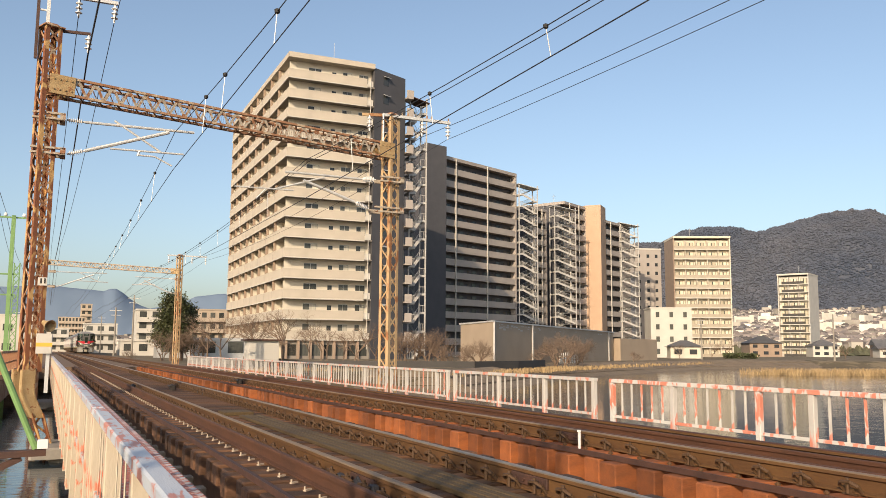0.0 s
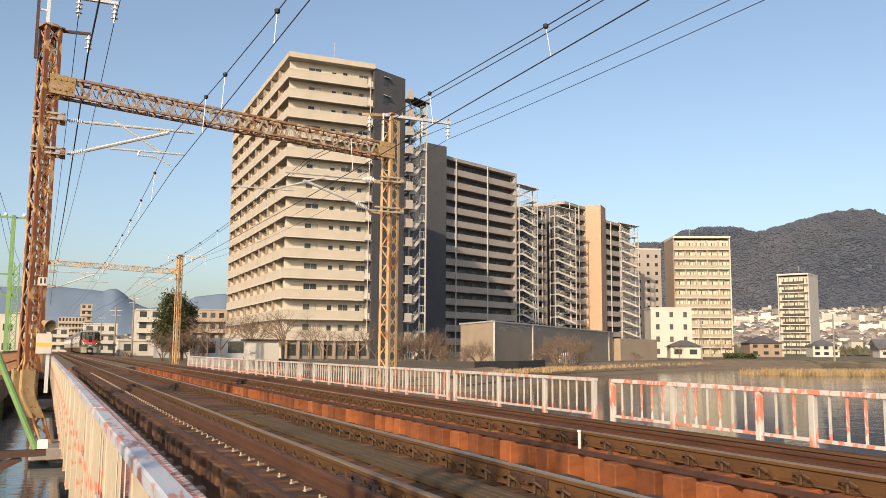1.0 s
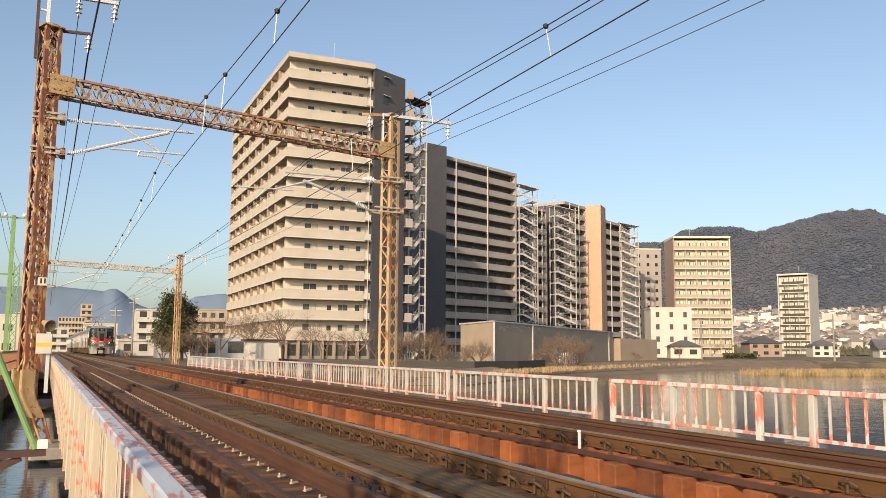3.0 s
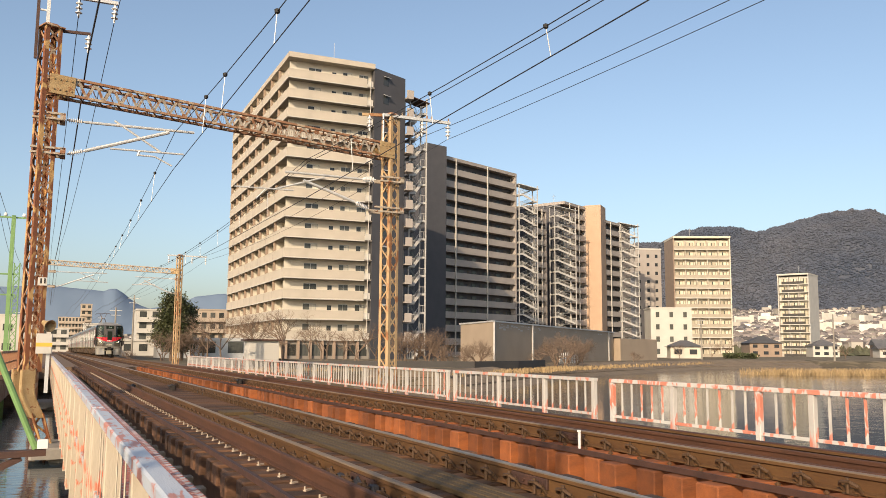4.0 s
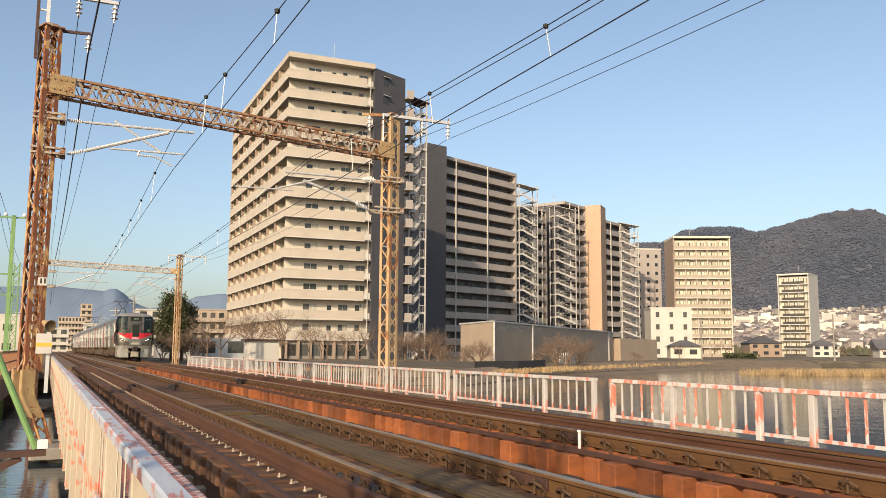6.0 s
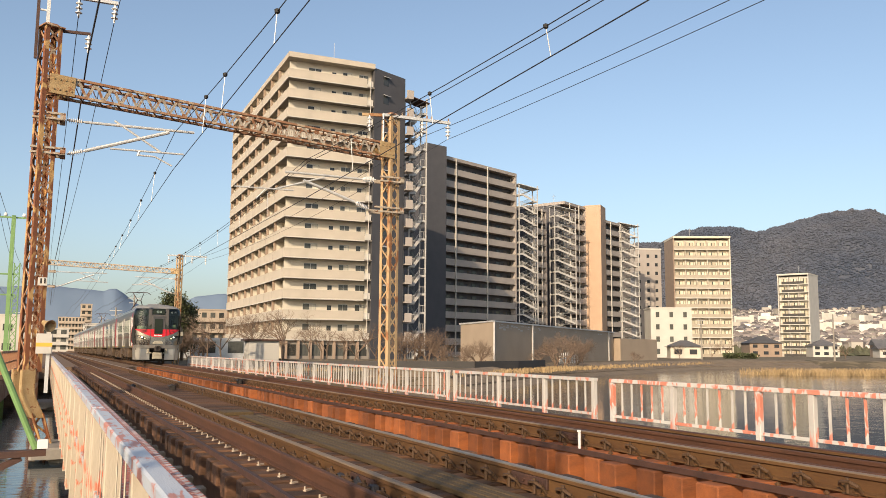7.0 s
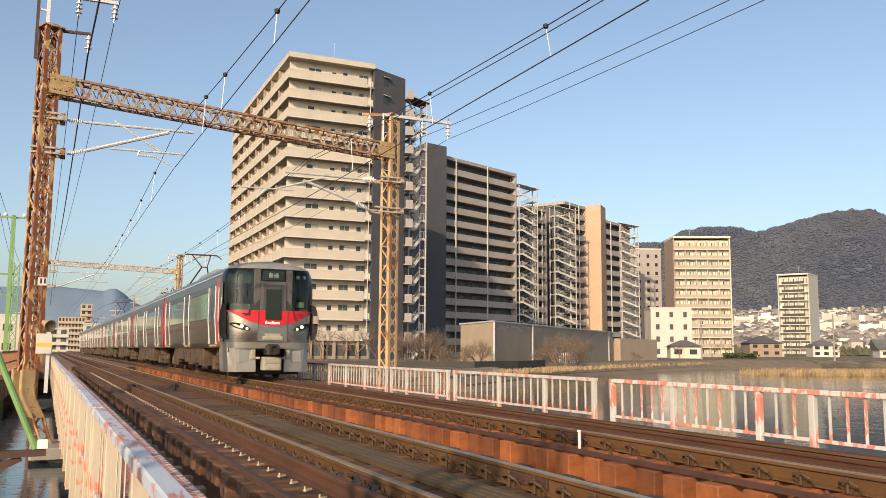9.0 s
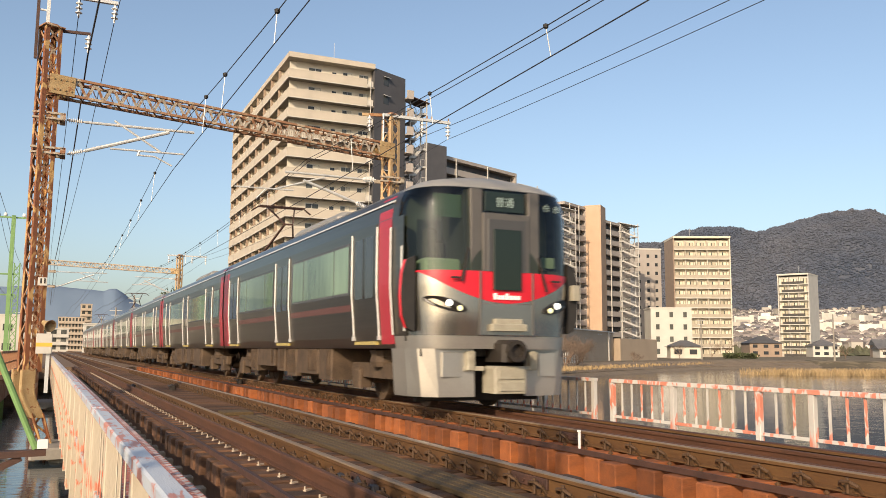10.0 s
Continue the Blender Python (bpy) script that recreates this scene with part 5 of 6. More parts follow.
def beam(a, c, deep, n, mat, label):
    b = thing("gantry_beam", label, "gantry", pose(*a))
    d = Vector(c) - Vector(a)
    s = Vector((-d.y, d.x, 0)).normalized() * 0.2
    h = Vector((0, 0, deep / 2))
    for e in (-1, 1):
        for u in (-1, 1):
            part("chord", Geo().bar(s * e + h * u, d + s * e + h * u, 0.075, 0.06), mat, b)
    for e in (-1, 1):
        g = Geo()
        for k in range(n):
            p, q = d * (0.045 + 0.91 * k / n), d * (0.045 + 0.91 * (k + 1) / n)
            z = h if k % 2 else -h
            g.bar(p + s * e * 1.02 + z, q + s * e * 1.02 - z, 0.012, 0.066 if e < 0 else 0.022)
        tagged(part("lacing", g, PALELACE if e < 0 else mat, b, "worn lattice bars"), kind="stuff")
    g = Geo()
    for k in range(n):
        p, q = d * (k / n), d * ((k + 1) / n)
        e = s if k % 2 else -s
        g.bar(p - e - h, q + e - h, 0.045, 0.012)
        g.bar(p - e + h, q + e + h, 0.045, 0.012)
    part("cross_lacing", g, mat, b)
    for t0, t1 in ((0.0, 0.058), (0.945, 1.0)):
        for e in (-1, 1):
            p, q = d * t0 + s * e * 1.25, d * t1 + s * e * 1.25
            g = Geo().bar(p, q, 0.014, deep + 0.06)
            for k in range(4):
                for z in (-0.3, 0.3):
                    r = p.lerp(q, 0.15 + k * 0.23) + Vector((0, 0, z * deep))
                    g.tube(r - s * 0.16, r + s * 0.16, 0.022, None, 6)
            part("gusset_plate", g, GUSSET, b, "cream riveted gusset plate with rust")
    # bird mesh
    g = Geo()
    m = n * 3
    for k in range(m):
        p, q = d * (0.06 + 0.88 * k / m), d * (0.06 + 0.88 * (k + 1) / m)
        g.bar(p - h * 0.9, q + h * 0.9, 0.003)
        g.bar(p + h * 0.9, q - h * 0.9, 0.003)
    tagged(part("wire_mesh", g, DARK, b, "fine wire netting inside the beam"), kind="stuff")
    return b


PALELACE = surf("worn_pale_lattice_paint", (0.40, 0.355, 0.285), (0.31, 0.25, 0.185), 4, 0.8, 0, 0.2, 40, (1, 1, 1), 0, (0.25, 0.11, 0.05), 0.3)
GUSSET = surf("cream_gusset_paint", (0.42, 0.30, 0.15), (0.33, 0.215, 0.095), 5, 0.7, 0, 0.2, 40, (1, 1, 1), 0, (0.26, 0.12, 0.05), 0.12)


def cantilever(m, label, bars, insulators, brackets):
    c = thing("registration_arm", label, "catenary arm", m, "registration arms")
    for a, b, r in bars:
        part("tube", Geo().tube(a, b, r), GALV, c)
    for a, b in insulators:
        part("insulator", insulator(Geo(), a, b, 0.075, 7), CERAMIC, c, "ribbed white insulator")
    for x0, x1, z in brackets:
        part("bracket", Geo().slab(x0, x1, -0.30, -0.22, z - 0.09, z - 0.04, 0.01).slab(x0, x1, -0.30, -0.22, z + 0.04, z + 0.09, 0.01).slab(x0, x1, 0.22, 0.30, z - 0.06, z + 0.06, 0.01).box(x1 - 0.12, x1, -0.30, 0.30, z - 0.08, z + 0.08), PALELACE, c)


def mast_left():
    m = thing("mast", "riveted lattice catenary mast, cream paint rusted orange, beside the railing", "catenary mast", pose(-0.57, 22.2, 0, 0, 0, 24), "catenary masts")
    lattice_mast(m, 8.72, 0.40, 0.42, MAST, MASTRUST, 0.4)
    # outrigger base of riveted plate and its brace down to the pier
    for e in (-0.24, 0.24):
        g = Geo()
        line = [(-0.27, 0.03, 0.45), (-0.27, 0.03, -0.05), (-0.20, 0.10, -0.25), (0.02, 0.30, -0.66)]
        rows = []
        for a, c, z in line:
            rows.append([(a, e + 0.07, z), (a, e - 0.07, z), (c, e - 0.07, z), (c, e + 0.07, z), (a, e + 0.07, z)])
        g.grid(rows).add(rows[0][:4], [(0, 1, 2, 3)]).add(rows[-1][:4], [(0, 1, 2, 3)])
        for (a, c, z), (a1, c1, z1) in zip(line, line[1:]):
            for k in range(5):
                u = (k + 0.5) / 5
                for x in (a + (a1 - a) * u + 0.035, c + (c1 - c) * u - 0.035):
                    g.tube((x, e - 0.07, z + (z1 - z) * u), (x, e - 0.085, z + (z1 - z) * u), 0.015, None, 6)
        part("base_channel", g, GUSSET, m, "cream riveted bent base channel")
    part("base_web", Geo().box(0.04, 0.16, -0.16, 0.16, -0.5, 0.42), MASTRUST, m)
    g = Geo()
    for e in (-0.28, 0.28):
        g.bar((0.0, e, -0.55), (0.62, e, -2.3), 0.10, 0.02).bar((0.24, e, -0.55), (0.78, e, -2.3), 0.17, 0.02)
        for k in range(7):
            t0, t1 = k / 7, (k + 1) / 7
            a = (0.0 + 0.62 * t0, e, -0.55 - 1.75 * t0) if k % 2 else (0.26 + 0.54 * t0, e, -0.55 - 1.75 * t0)
            b = (0.26 + 0.54 * t1, e, -0.55 - 1.75 * t1) if k % 2 else (0.0 + 0.62 * t1, e, -0.55 - 1.75 * t1)
            g.bar(a, b, 0.012, 0.05)
    part("brace", g, MAST, m, "latticed brace down to the pier")
    part("brace_foot", Geo().slab(0.40, 1.0, -0.4, 0.4, -3.0, -2.25, 0.05), GUSSET, m)
    # top extension
    up = thing("pole_extension", "pale steel pole extension with two crossarms on the mast top", "pole", pose(-0.57, 22.2, 8.83))
    part("post", Geo().box(-0.34, -0.27, -0.04, 0.04, -0.9, 2.4), DARK, up, "dark steel post")
    part("post", Geo().box(-0.12, -0.04, -0.04, 0.04, -0.5, 2.4), GALV, up)
    part("rung", Geo().box(-0.27, -0.12, -0.02, 0.02, 0.32, 0.36), GALV, up)
    part("crossarm", Geo().box(-0.1, 1.5, -0.05, 0.05, 0.76, 0.84), GALV, up)
    part("crossarm", Geo().bar((0.15, 0, -0.13), (0.90, 0, -0.10), 0.05, 0.07), DARK, up)
    hang_insulator(up, 0.60, 0, 0.76, 0.48)
    hang_insulator(up, 1.43, 0, 0.76, 0.48)
    hang_insulator(up, 0.86, 0, -0.14, 0.45)
    # things fixed on the mast
    box = thing("signal_box", "small white cabinet with a yellow band on the mast", "cabinet", pose(-0.28, 21.85, 0.82))
    part("case", Geo().slab(-0.17, 0.17, -0.1, 0.1, 0.0, 0.46, 0.012), WHITEWALL, box)
    part("band", Geo().box(-0.172, 0.172, -0.104, -0.1, 0.16, 0.25), plain("orange_yellow_band", (0.75, 0.42, 0.06), 0.5), box)
    part("leg", Geo().box(0.05, 0.13, -0.03, 0.03, -0.9, 0.0), GALV, box)
    sp = thing("loudspeaker", "cream horn loudspeaker on the mast", "loudspeaker", pose(-0.30, 21.9, 1.53, 20, 0, 20))
    part("horn", Geo().lathe((0, 0, 0), (0.25, -1, 0), [(-0.05, 0.05), (0.05, 0.07), (0.2, 0.13), (0.24, 0.15), (0.235, 0.13), (0.1, 0.05)], 14), GUSSET, sp)
    sg = thing("number_plate", "small white plate with dark marks on the mast", "sign", pose(-0.40, 21.92, 2.40))
    part("plate", Geo().slab(-0.10, 0.10, -0.012, 0.0, 0.0, 0.19, 0.003), WHITEWALL, sg)
    for k in (-0.03, 0.05):
        part("mark", Geo().box(k - 0.018, k + 0.018, -0.016, -0.0121, 0.05, 0.17), BLACK, sg)


def mast_right():
    m = thing("mast", "riveted lattice catenary mast in yellowed cream paint behind the railing", "catenary mast", pose(9.18, 24.4, 0, 0, 0, 24), "catenary masts")
    lattice_mast(m, 8.25, 0.40, 0.42, YELLOW, YELLOW, -0.9)
    part("base", Geo().slab(-0.4, 0.4, -0.4, 0.4, -2.8, -0.9, 0.05), CONCRETE, m)
    up = thing("crossarm", "pale crossarm with hanging insulators on the mast top", "crossarm", pose(9.18, 24.2, 8.1))
    part("arm", Geo().box(-0.35, 1.95, -0.05, 0.05, 0.08, 0.17), GALV, up)
    part("arm", Geo().bar((-0.95, 0.2, 0.12), (0.2, 0.2, 0.20), 0.06, 0.09), YELLOW, up)
    part("upright", Geo().tube((-0.36, -0.1, -1.2), (-0.36, -0.1, 0.1), 0.03), GALV, up)
    for x in (-0.78, 0.98, 1.88):
        hang_insulator(up, x, 0.0, 0.08 if x > 0 else 0.06, 0.50)
    for x in (0.3, 0.5, 1.15, 1.3, 1.9):
        part("bolt", Geo().box(x - 0.015, x + 0.015, -0.02, 0.02, 0.17, 0.27), MASTRUST, up)


mast_left()
mast_right()
beam((-0.57, 22.2, 7.30), (9.18, 24.4, 7.10), 0.42, 44, MASTRUST, "rusty lattice beam spanning both tracks between two masts")

cantilever(pose(0, 22.3, 0), "hinged galvanised registration arm over the near track",
           [((0.31, 0, 6.50), (2.94, 0, 6.53), 0.035), ((0.35, 0, 5.78), (2.32, 0, 6.47), 0.045), ((1.0, 0, 6.62), (2.14, 0, 5.93), 0.028), ((0.93, 0, 5.90), (2.70, 0, 5.93), 0.025), ((1.58, 0, 5.78), (1.62, 0, 5.9), 0.03), ((1.58, 0, 5.80), (2.0, 0, 5.80), 0.022), ((2.0, 0, 5.80), (2.42, 0, 5.60), 0.022)],
           [((-0.10, 0, 6.51), (0.31, 0, 6.50)), ((-0.05, 0, 5.66), (0.35, 0, 5.78))], [(-0.85, -0.12, 6.51), (-0.85, -0.08, 5.66)])
cantilever(pose(0, 24.3, 0), "hinged galvanised registration arm over the far track",
           [((8.20, 0, 6.15), (5.84, 0, 6.16), 0.035), ((8.0, 0, 5.42), (6.40, 0, 5.95), 0.045), ((7.05, 0, 6.1), (5.5, 0, 5.6), 0.028), ((6.11, 0, 5.62), (4.38, 0, 5.60), 0.022), ((5.3, 0, 5.62), (5.0, 0, 5.28), 0.02)],
           [((8.67, 0, 6.17), (8.20, 0, 6.15)), ((8.45, 0, 5.25), (8.0, 0, 5.42))], [(8.72, 9.5, 6.17), (8.55, 9.5, 5.22)])

# second gantry, on the bank
for x, y, lab, mt in ((-1.45, 70.4, "lattice catenary mast beyond the bridge", MAST), (8.1, 66.4, "yellowed lattice catenary mast beside the evergreen tree", YELLOW)):
    m2 = thing("mast", lab, "catenary mast", pose(x, y, 0, 0, 0, 24), "catenary masts")
    lattice_mast(m2, 7.95, 0.36, 0.40, mt, mt, -0.8, False)
beam((-1.45, 70.4, 7.4), (8.1, 66.4, 6.74), 0.34, 40, PALELACE, "pale lattice beam of the second gantry")
cantilever(pose(0, 68, 0), "galvanised registration arm on the second gantry",
           [((0.0, 0, 6.5), (3.1, 0, 6.52), 0.035), ((0.0, 0, 5.5), (2.2, 0, 6.4), 0.05), ((1.2, 0, 6.5), (2.5, 0, 5.9), 0.03), ((1.0, 0, 5.9), (3.2, 0, 5.85), 0.03)], [((-0.4, 0, 6.5), (0.0, 0, 6.5)), ((-0.4, 0, 5.4), (0.0, 0, 5.5))], [(-0.9, -0.4, 6.5), (-0.9, -0.4, 5.4)])
cantilever(pose(0, 66.6, 0), "galvanised registration arm on the second gantry",
           [((7.4, 0, 6.2), (5.0, 0, 6.25), 0.035), ((7.3, 0, 5.2), (5.6, 0, 6.0), 0.05), ((6.4, 0, 6.2), (5.3, 0, 5.7), 0.03), ((6.4, 0, 5.7), (4.8, 0, 5.65), 0.03)], [((7.8, 0, 6.2), (7.4, 0, 6.2)), ((7.7, 0, 5.1), (7.3, 0, 5.2))], [(7.8, 8.3, 6.2), (7.8, 8.3, 5.1)])
up2 = thing("crossarm", "pale crossarm on the second gantry's mast", "crossarm", pose(8.1, 66.4, 7.9))
part("arm", Geo().box(-0.9, 2.0, -0.05, 0.05, 0.0, 0.1), GALV, up2)
for x in (-0.8, 0.9, 1.9):
    hang_insulator(up2, x, 0, 0, 0.55)


def wire(points, r, sag, label, name="overhead_wire"):
    """A cable through fixed points, with a sag between them."""
    g = Geo()
    line = []
    for i in range(len(points) - 1):
        a, b = Vector(points[i]), Vector(points[i + 1])
        s = sag[i] if isinstance(sag, (list, tuple)) else sag
        n = 14 if s else 1
        for k in range(n):
            u = k / n
            line.append(a.lerp(b, u) - Vector((0, 0, 4 * s * u * (1 - u))))
    line.append(Vector(points[-1]))
    g.sweep(line, r)
    whole(name, g, CABLE, label, "cable", "overhead wires")
    return line


def droppers(top, low, ys):
    def at(line, y):
        for a, b in zip(line, line[1:]):
            if min(a.y, b.y) <= y <= max(a.y, b.y):
                return a.lerp(b, (y - a.y) / (b.y - a.y))
        return line[-1]
    for y in ys:
        p, q = at(top, y), at(low, y)
        d = thing("dropper", "thin hanger between messenger and contact wire", "dropper", pose(*q), "droppers")
        part("hanger", Geo().tube((0, 0, 0), p - q, 0.008, None, 6), GALV, d)
        part("clamp", Geo().lathe(p - q + Vector((0, 0, -0.045)), (0, 0, 1), [(0, 0.01), (0.02, 0.04), (0.07, 0.045), (0.09, 0.01)], 8), BLACK, d)


ground_turn[0] = TRACK
con_n = wire([(3.28, -22, 5.38), (2.66, 21.9, 5.42), (2.95, 68, 5.4), (2.9, 120, 5.4), (2.7, 200, 5.4)], 0.009, [0.0, 0.0, 0.0, 0], "contact wire over the near track")
mes_n = wire([(3.2, -22, 6.4), (2.72, 22.3, 6.50), (3.1, 68, 6.5), (2.9, 120, 6.5), (2.7, 200, 6.4)], 0.009, [0.78, 0.50, 0.5, 0], "messenger cable over the near track")
con_f = wire([(6.75, -22, 5.45), (6.82, 24.3, 5.46), (6.4, 66.6, 5.45), (6.6, 120, 5.4), (6.6, 220, 5.4)], 0.010, [0.0, 0.0, 0.0, 0], "contact wire over the far track")
mes_f = wire([(6.6, -22, 6.5), (6.76, 24.3, 6.60), (6.4, 66.6, 6.6), (6.6, 120, 6.5), (6.6, 220, 6.4)], 0.009, [0.78, 0.5, 0.5, 0], "messenger cable over the far track")
wire([(6.68, -22, 6.42), (6.82, 24.3, 6.53), (6.46, 66.6, 6.53), (6.66, 120, 6.43)], 0.008, [0.78, 0.5, 0.5], "second messenger cable over the far track")
droppers(mes_n, con_n, (11.96, 15.8, 17.8, 27, 31.5, 36, 40.5, 45, 50, 55, 60))
droppers(mes_f, con_f, (10.73, 15.15, 20.1, 29, 33.5, 38, 42.5, 47, 52, 57))
for pts, r, s, lab in (
        ([(11.3, -22, 8.25), (10.46, 24.2, 7.68), (9.8, 66.4, 7.7), (9.0, 120, 7.5)], 0.008, (0.8, 0.5, 0.5), "feeder cable beside the far track"),
        ([(11.7, -22, 7.6), (11.36, 24.2, 7.70), (10.8, 66.4, 7.7), (10.0, 120, 7.5)], 0.008, (0.45, 0.5, 0.5), "feeder cable outside the far track"),
        ([(0.9, -25, 8.1), (0.55, 22.2, 8.2), (0.3, 70.4, 7.6), (0.3, 140, 7.2)], 0.020, (1.1, 0.7, 0.5), "thick dark feeder cable beside the near track"),
        ([(0.4, -25, 9.1), (0.28, 22.2, 9.10), (0.0, 70.4, 8.6), (0.1, 140, 7.8)], 0.010, (1.0, 0.6, 0.5), "thin feeder cable above the near mast"),
        ([(1.3, -25, 9.1), (1.12, 22.2, 9.15), (0.6, 70.4, 8.6), (0.6, 140, 7.8)], 0.010, (1.0, 0.6, 0.5), "thin feeder cable above the near mast")):
    wire(pts, r, s, lab, "feeder_cable")


ground_turn[0] = SITE

# ---- green masts and the deck beside them ----
def green_mast(x, y, h, lattice):
    m = thing("green_mast", "green painted line mast beside the river bridge", "mast", pose(x, y, 0), "green masts")
    if lattice:
        for sx, sy in ((-1, -1), (1, -1), (1, 1), (-1, 1)):
            part("leg", Geo().bar((sx * 0.25, sy * 0.25, -2.4), (sx * 0.2, sy * 0.2, h), 0.08), GREEN, m)
        g = Geo()
        for k in range(int(h / 0.6)):
            for e in (-0.22, 0.22):
                g.bar((-0.22, e, k * 0.6), (0.22, e, k * 0.6 + 0.6), 0.04).bar((0.22, e, k * 0.6), (-0.22, e, k * 0.6 + 0.6), 0.04)
        part("lacing", g, GREEN, m)
    else:
        part("post", Geo().box(-0.10, 0.10, -0.12, -0.09, -1.5, h).box(-0.10, 0.10, 0.09, 0.12, -1.5, h).box(-0.015, 0.015, -0.09, 0.09, -1.5, h), GREEN, m)
        part("crossarm", Geo().box(-1.6, 0.9, -0.04, 0.04, h - 0.15, h - 0.07).box(-1.8, 0.3, -0.04, 0.04, h - 3.2, h - 3.12).box(-1.8, 0.3, -0.04, 0.04, h - 4.3, h - 4.22), GREEN, m)
        for xx in (-0.8, -0.4, 0.5):
            part("insulator", Geo().lathe((xx, 0, h - 0.07), (0, 0, 1), [(0, 0.05), (0.05, 0.1), (0.12, 0.1), (0.2, 0.05)], 10), CERAMIC, m)


green_mast(-2.5, 50.5, 8.0, False)
green_mast(-3.4, 78.2, 7.9, True)
# Unseen mast, added behind to the left to throw a shadow across the rails.
green_mast(-9.0, -4.9, 9.2, True)
stay = thing("stay_pole", "green stay pole leaning on a dark timber frame over the water", "pole", pose(-0.62, 15, 0))
part("tube", Geo().tube((-0.50, 0, 1.5), (0.40, 0, -0.62), 0.05), GREEN, stay)
part("frame", Geo().bar((-2.6, 0, -0.75), (0.55, 0, -0.68), 0.18, 0.10).bar((-2.2, 0, -1.9), (0.2, 0, -0.75), 0.10).bar((-2.0, 0.3, -2.0), (-2.0, 0.3, -0.75), 0.14), DARK, stay)
part("lamp", Geo().slab(0.42, 0.58, -0.06, 0.06, -0.62, -0.48, 0.01), CERAMIC, stay)
deck2 = thing("side_bridge", "rusty steel girder bridge with a railing beyond the masts", "bridge", pose(-4.2, 0, 0))
part("deck", Geo().box(-3.0, 2.6, 33, 75, -0.15, 0.0), DARK, deck2)
part("girder", Geo().box(2.3, 2.45, 33, 75, -1.0, -0.151), MASTRUST, deck2)
for k in range(22):
    part("post", Geo().box(-0.05, 0.05, -0.05, 0.05, 0.0, 0.75), MASTRUST, deck2, "", (2.45, 33.5 + k * 1.9, 0))
part("rail", Geo().box(2.41, 2.49, 33, 75, 0.75, 0.82).box(2.43, 2.47, 33, 75, 0.35, 0.40), MASTRUST, deck2)
for k in (34, 52):
    part("pile", Geo().box(-1.0, 2.3, k, k + 0.5, -3.0, -1.0), DARK, deck2)
for pts in ([(-3.4, 22, 11.6), (-3.2, 50.5, 8.2), (-3.6, 78, 7.8), (-3.5, 160, 7.0)], [(-3.0, 22, 10.4), (-2.9, 50.5, 8.2), (-3.1, 78, 7.8), (-3.0, 160, 7.0)], [(-3.6, 20, 7.6), (-3.4, 50.5, 4.9), (-3.6, 78, 5.2), (-3.6, 160, 5.5)]):
    wire(pts, 0.012, 0.4, "thin power line on the green masts", "power_line")


# ---- trees and bushes ----
ground_turn[0] = PLAIN


def bare_tree(label, x, y, z, h, spread, seed, group="bare trees", stems=1):
    rnd = random.Random(seed)
    t = thing("bare_tree", label, "tree", pose(x, y, z), group)
    trunk, twigs = Geo(), Geo()

    def grow(p, d, L, r, depth):
        q = p + d * L
        (trunk if depth < 2 else twigs).tube(p, q, r, r * 0.72, 5 if depth < 2 else 3)
        if depth >= 7:
            return
        for _ in range(rnd.choice((2, 3, 3)) if depth < 4 else 2):
            v = Vector((rnd.gauss(0, 1), rnd.gauss(0, 1), rnd.gauss(0.25, 0.6))).normalized()
            grow(p.lerp(q, rnd.uniform(0.6, 1.0)), (d + v * spread).normalized(), L * rnd.uniform(0.62, 0.82), r * 0.62, depth + 1)

    for k in range(stems):
        d = Vector((rnd.gauss(0, 0.1 + 0.25 * (stems > 1)), rnd.gauss(0, 0.1 + 0.25 * (stems > 1)), 1)).normalized()
        grow(Vector((0, 0, -0.3)), d, h * 0.30, h * 0.017, 0)
    part("trunk", trunk, BARK, t)
    part("crown", twigs, BARK, t, "bare brown twigs")


for k, (x, y, h) in enumerate([(15.9, 80.6, 6.0), (18.8, 77.0, 7.2), (21.2, 73.0, 5.0), (23.0, 69.5, 5.0), (13.5, 86.0, 6.0), (25.5, 75, 4.6), (17.2, 82, 5.4), (20.5, 84, 6.2), (28.5, 79, 5), (16.8, 78.5, 6.4), (22.2, 80.0, 5.6), (24.4, 82.0, 5.2), (26.8, 84.0, 4.8), (14.2, 82.0, 5.6)]):
    bare_tree("leafless tree on the bank in front of the beige block", x, y, 0.05, h, 0.75, 20 + k)
for k, (x, y, h) in enumerate([(31.3, 72.5, 4.2), (33.0, 71.5, 3.8), (35.3, 70.2, 3.6), (31.0, 63.5, 2.6), (36.5, 72.5, 3.4), (47.5, 76.5, 4.0), (50.0, 78.5, 4.2), (44.5, 74.5, 2.6), (53, 81, 3.0), (72.5, 96.5, 2.2), (29.5, 66, 3.0), (30.2, 74.5, 4.6), (32.2, 74.0, 4.8), (28.6, 72.0, 4.4), (53.8, 84.0, 5.2), (56.5, 86.0, 4.8), (51.5, 82.6, 3.8), (60, 90.5, 3.6)]):
    bare_tree("leafless brown bush in front of the shed", x, y, 0.0, h, 0.95, 60 + k, "bare bushes", 3)


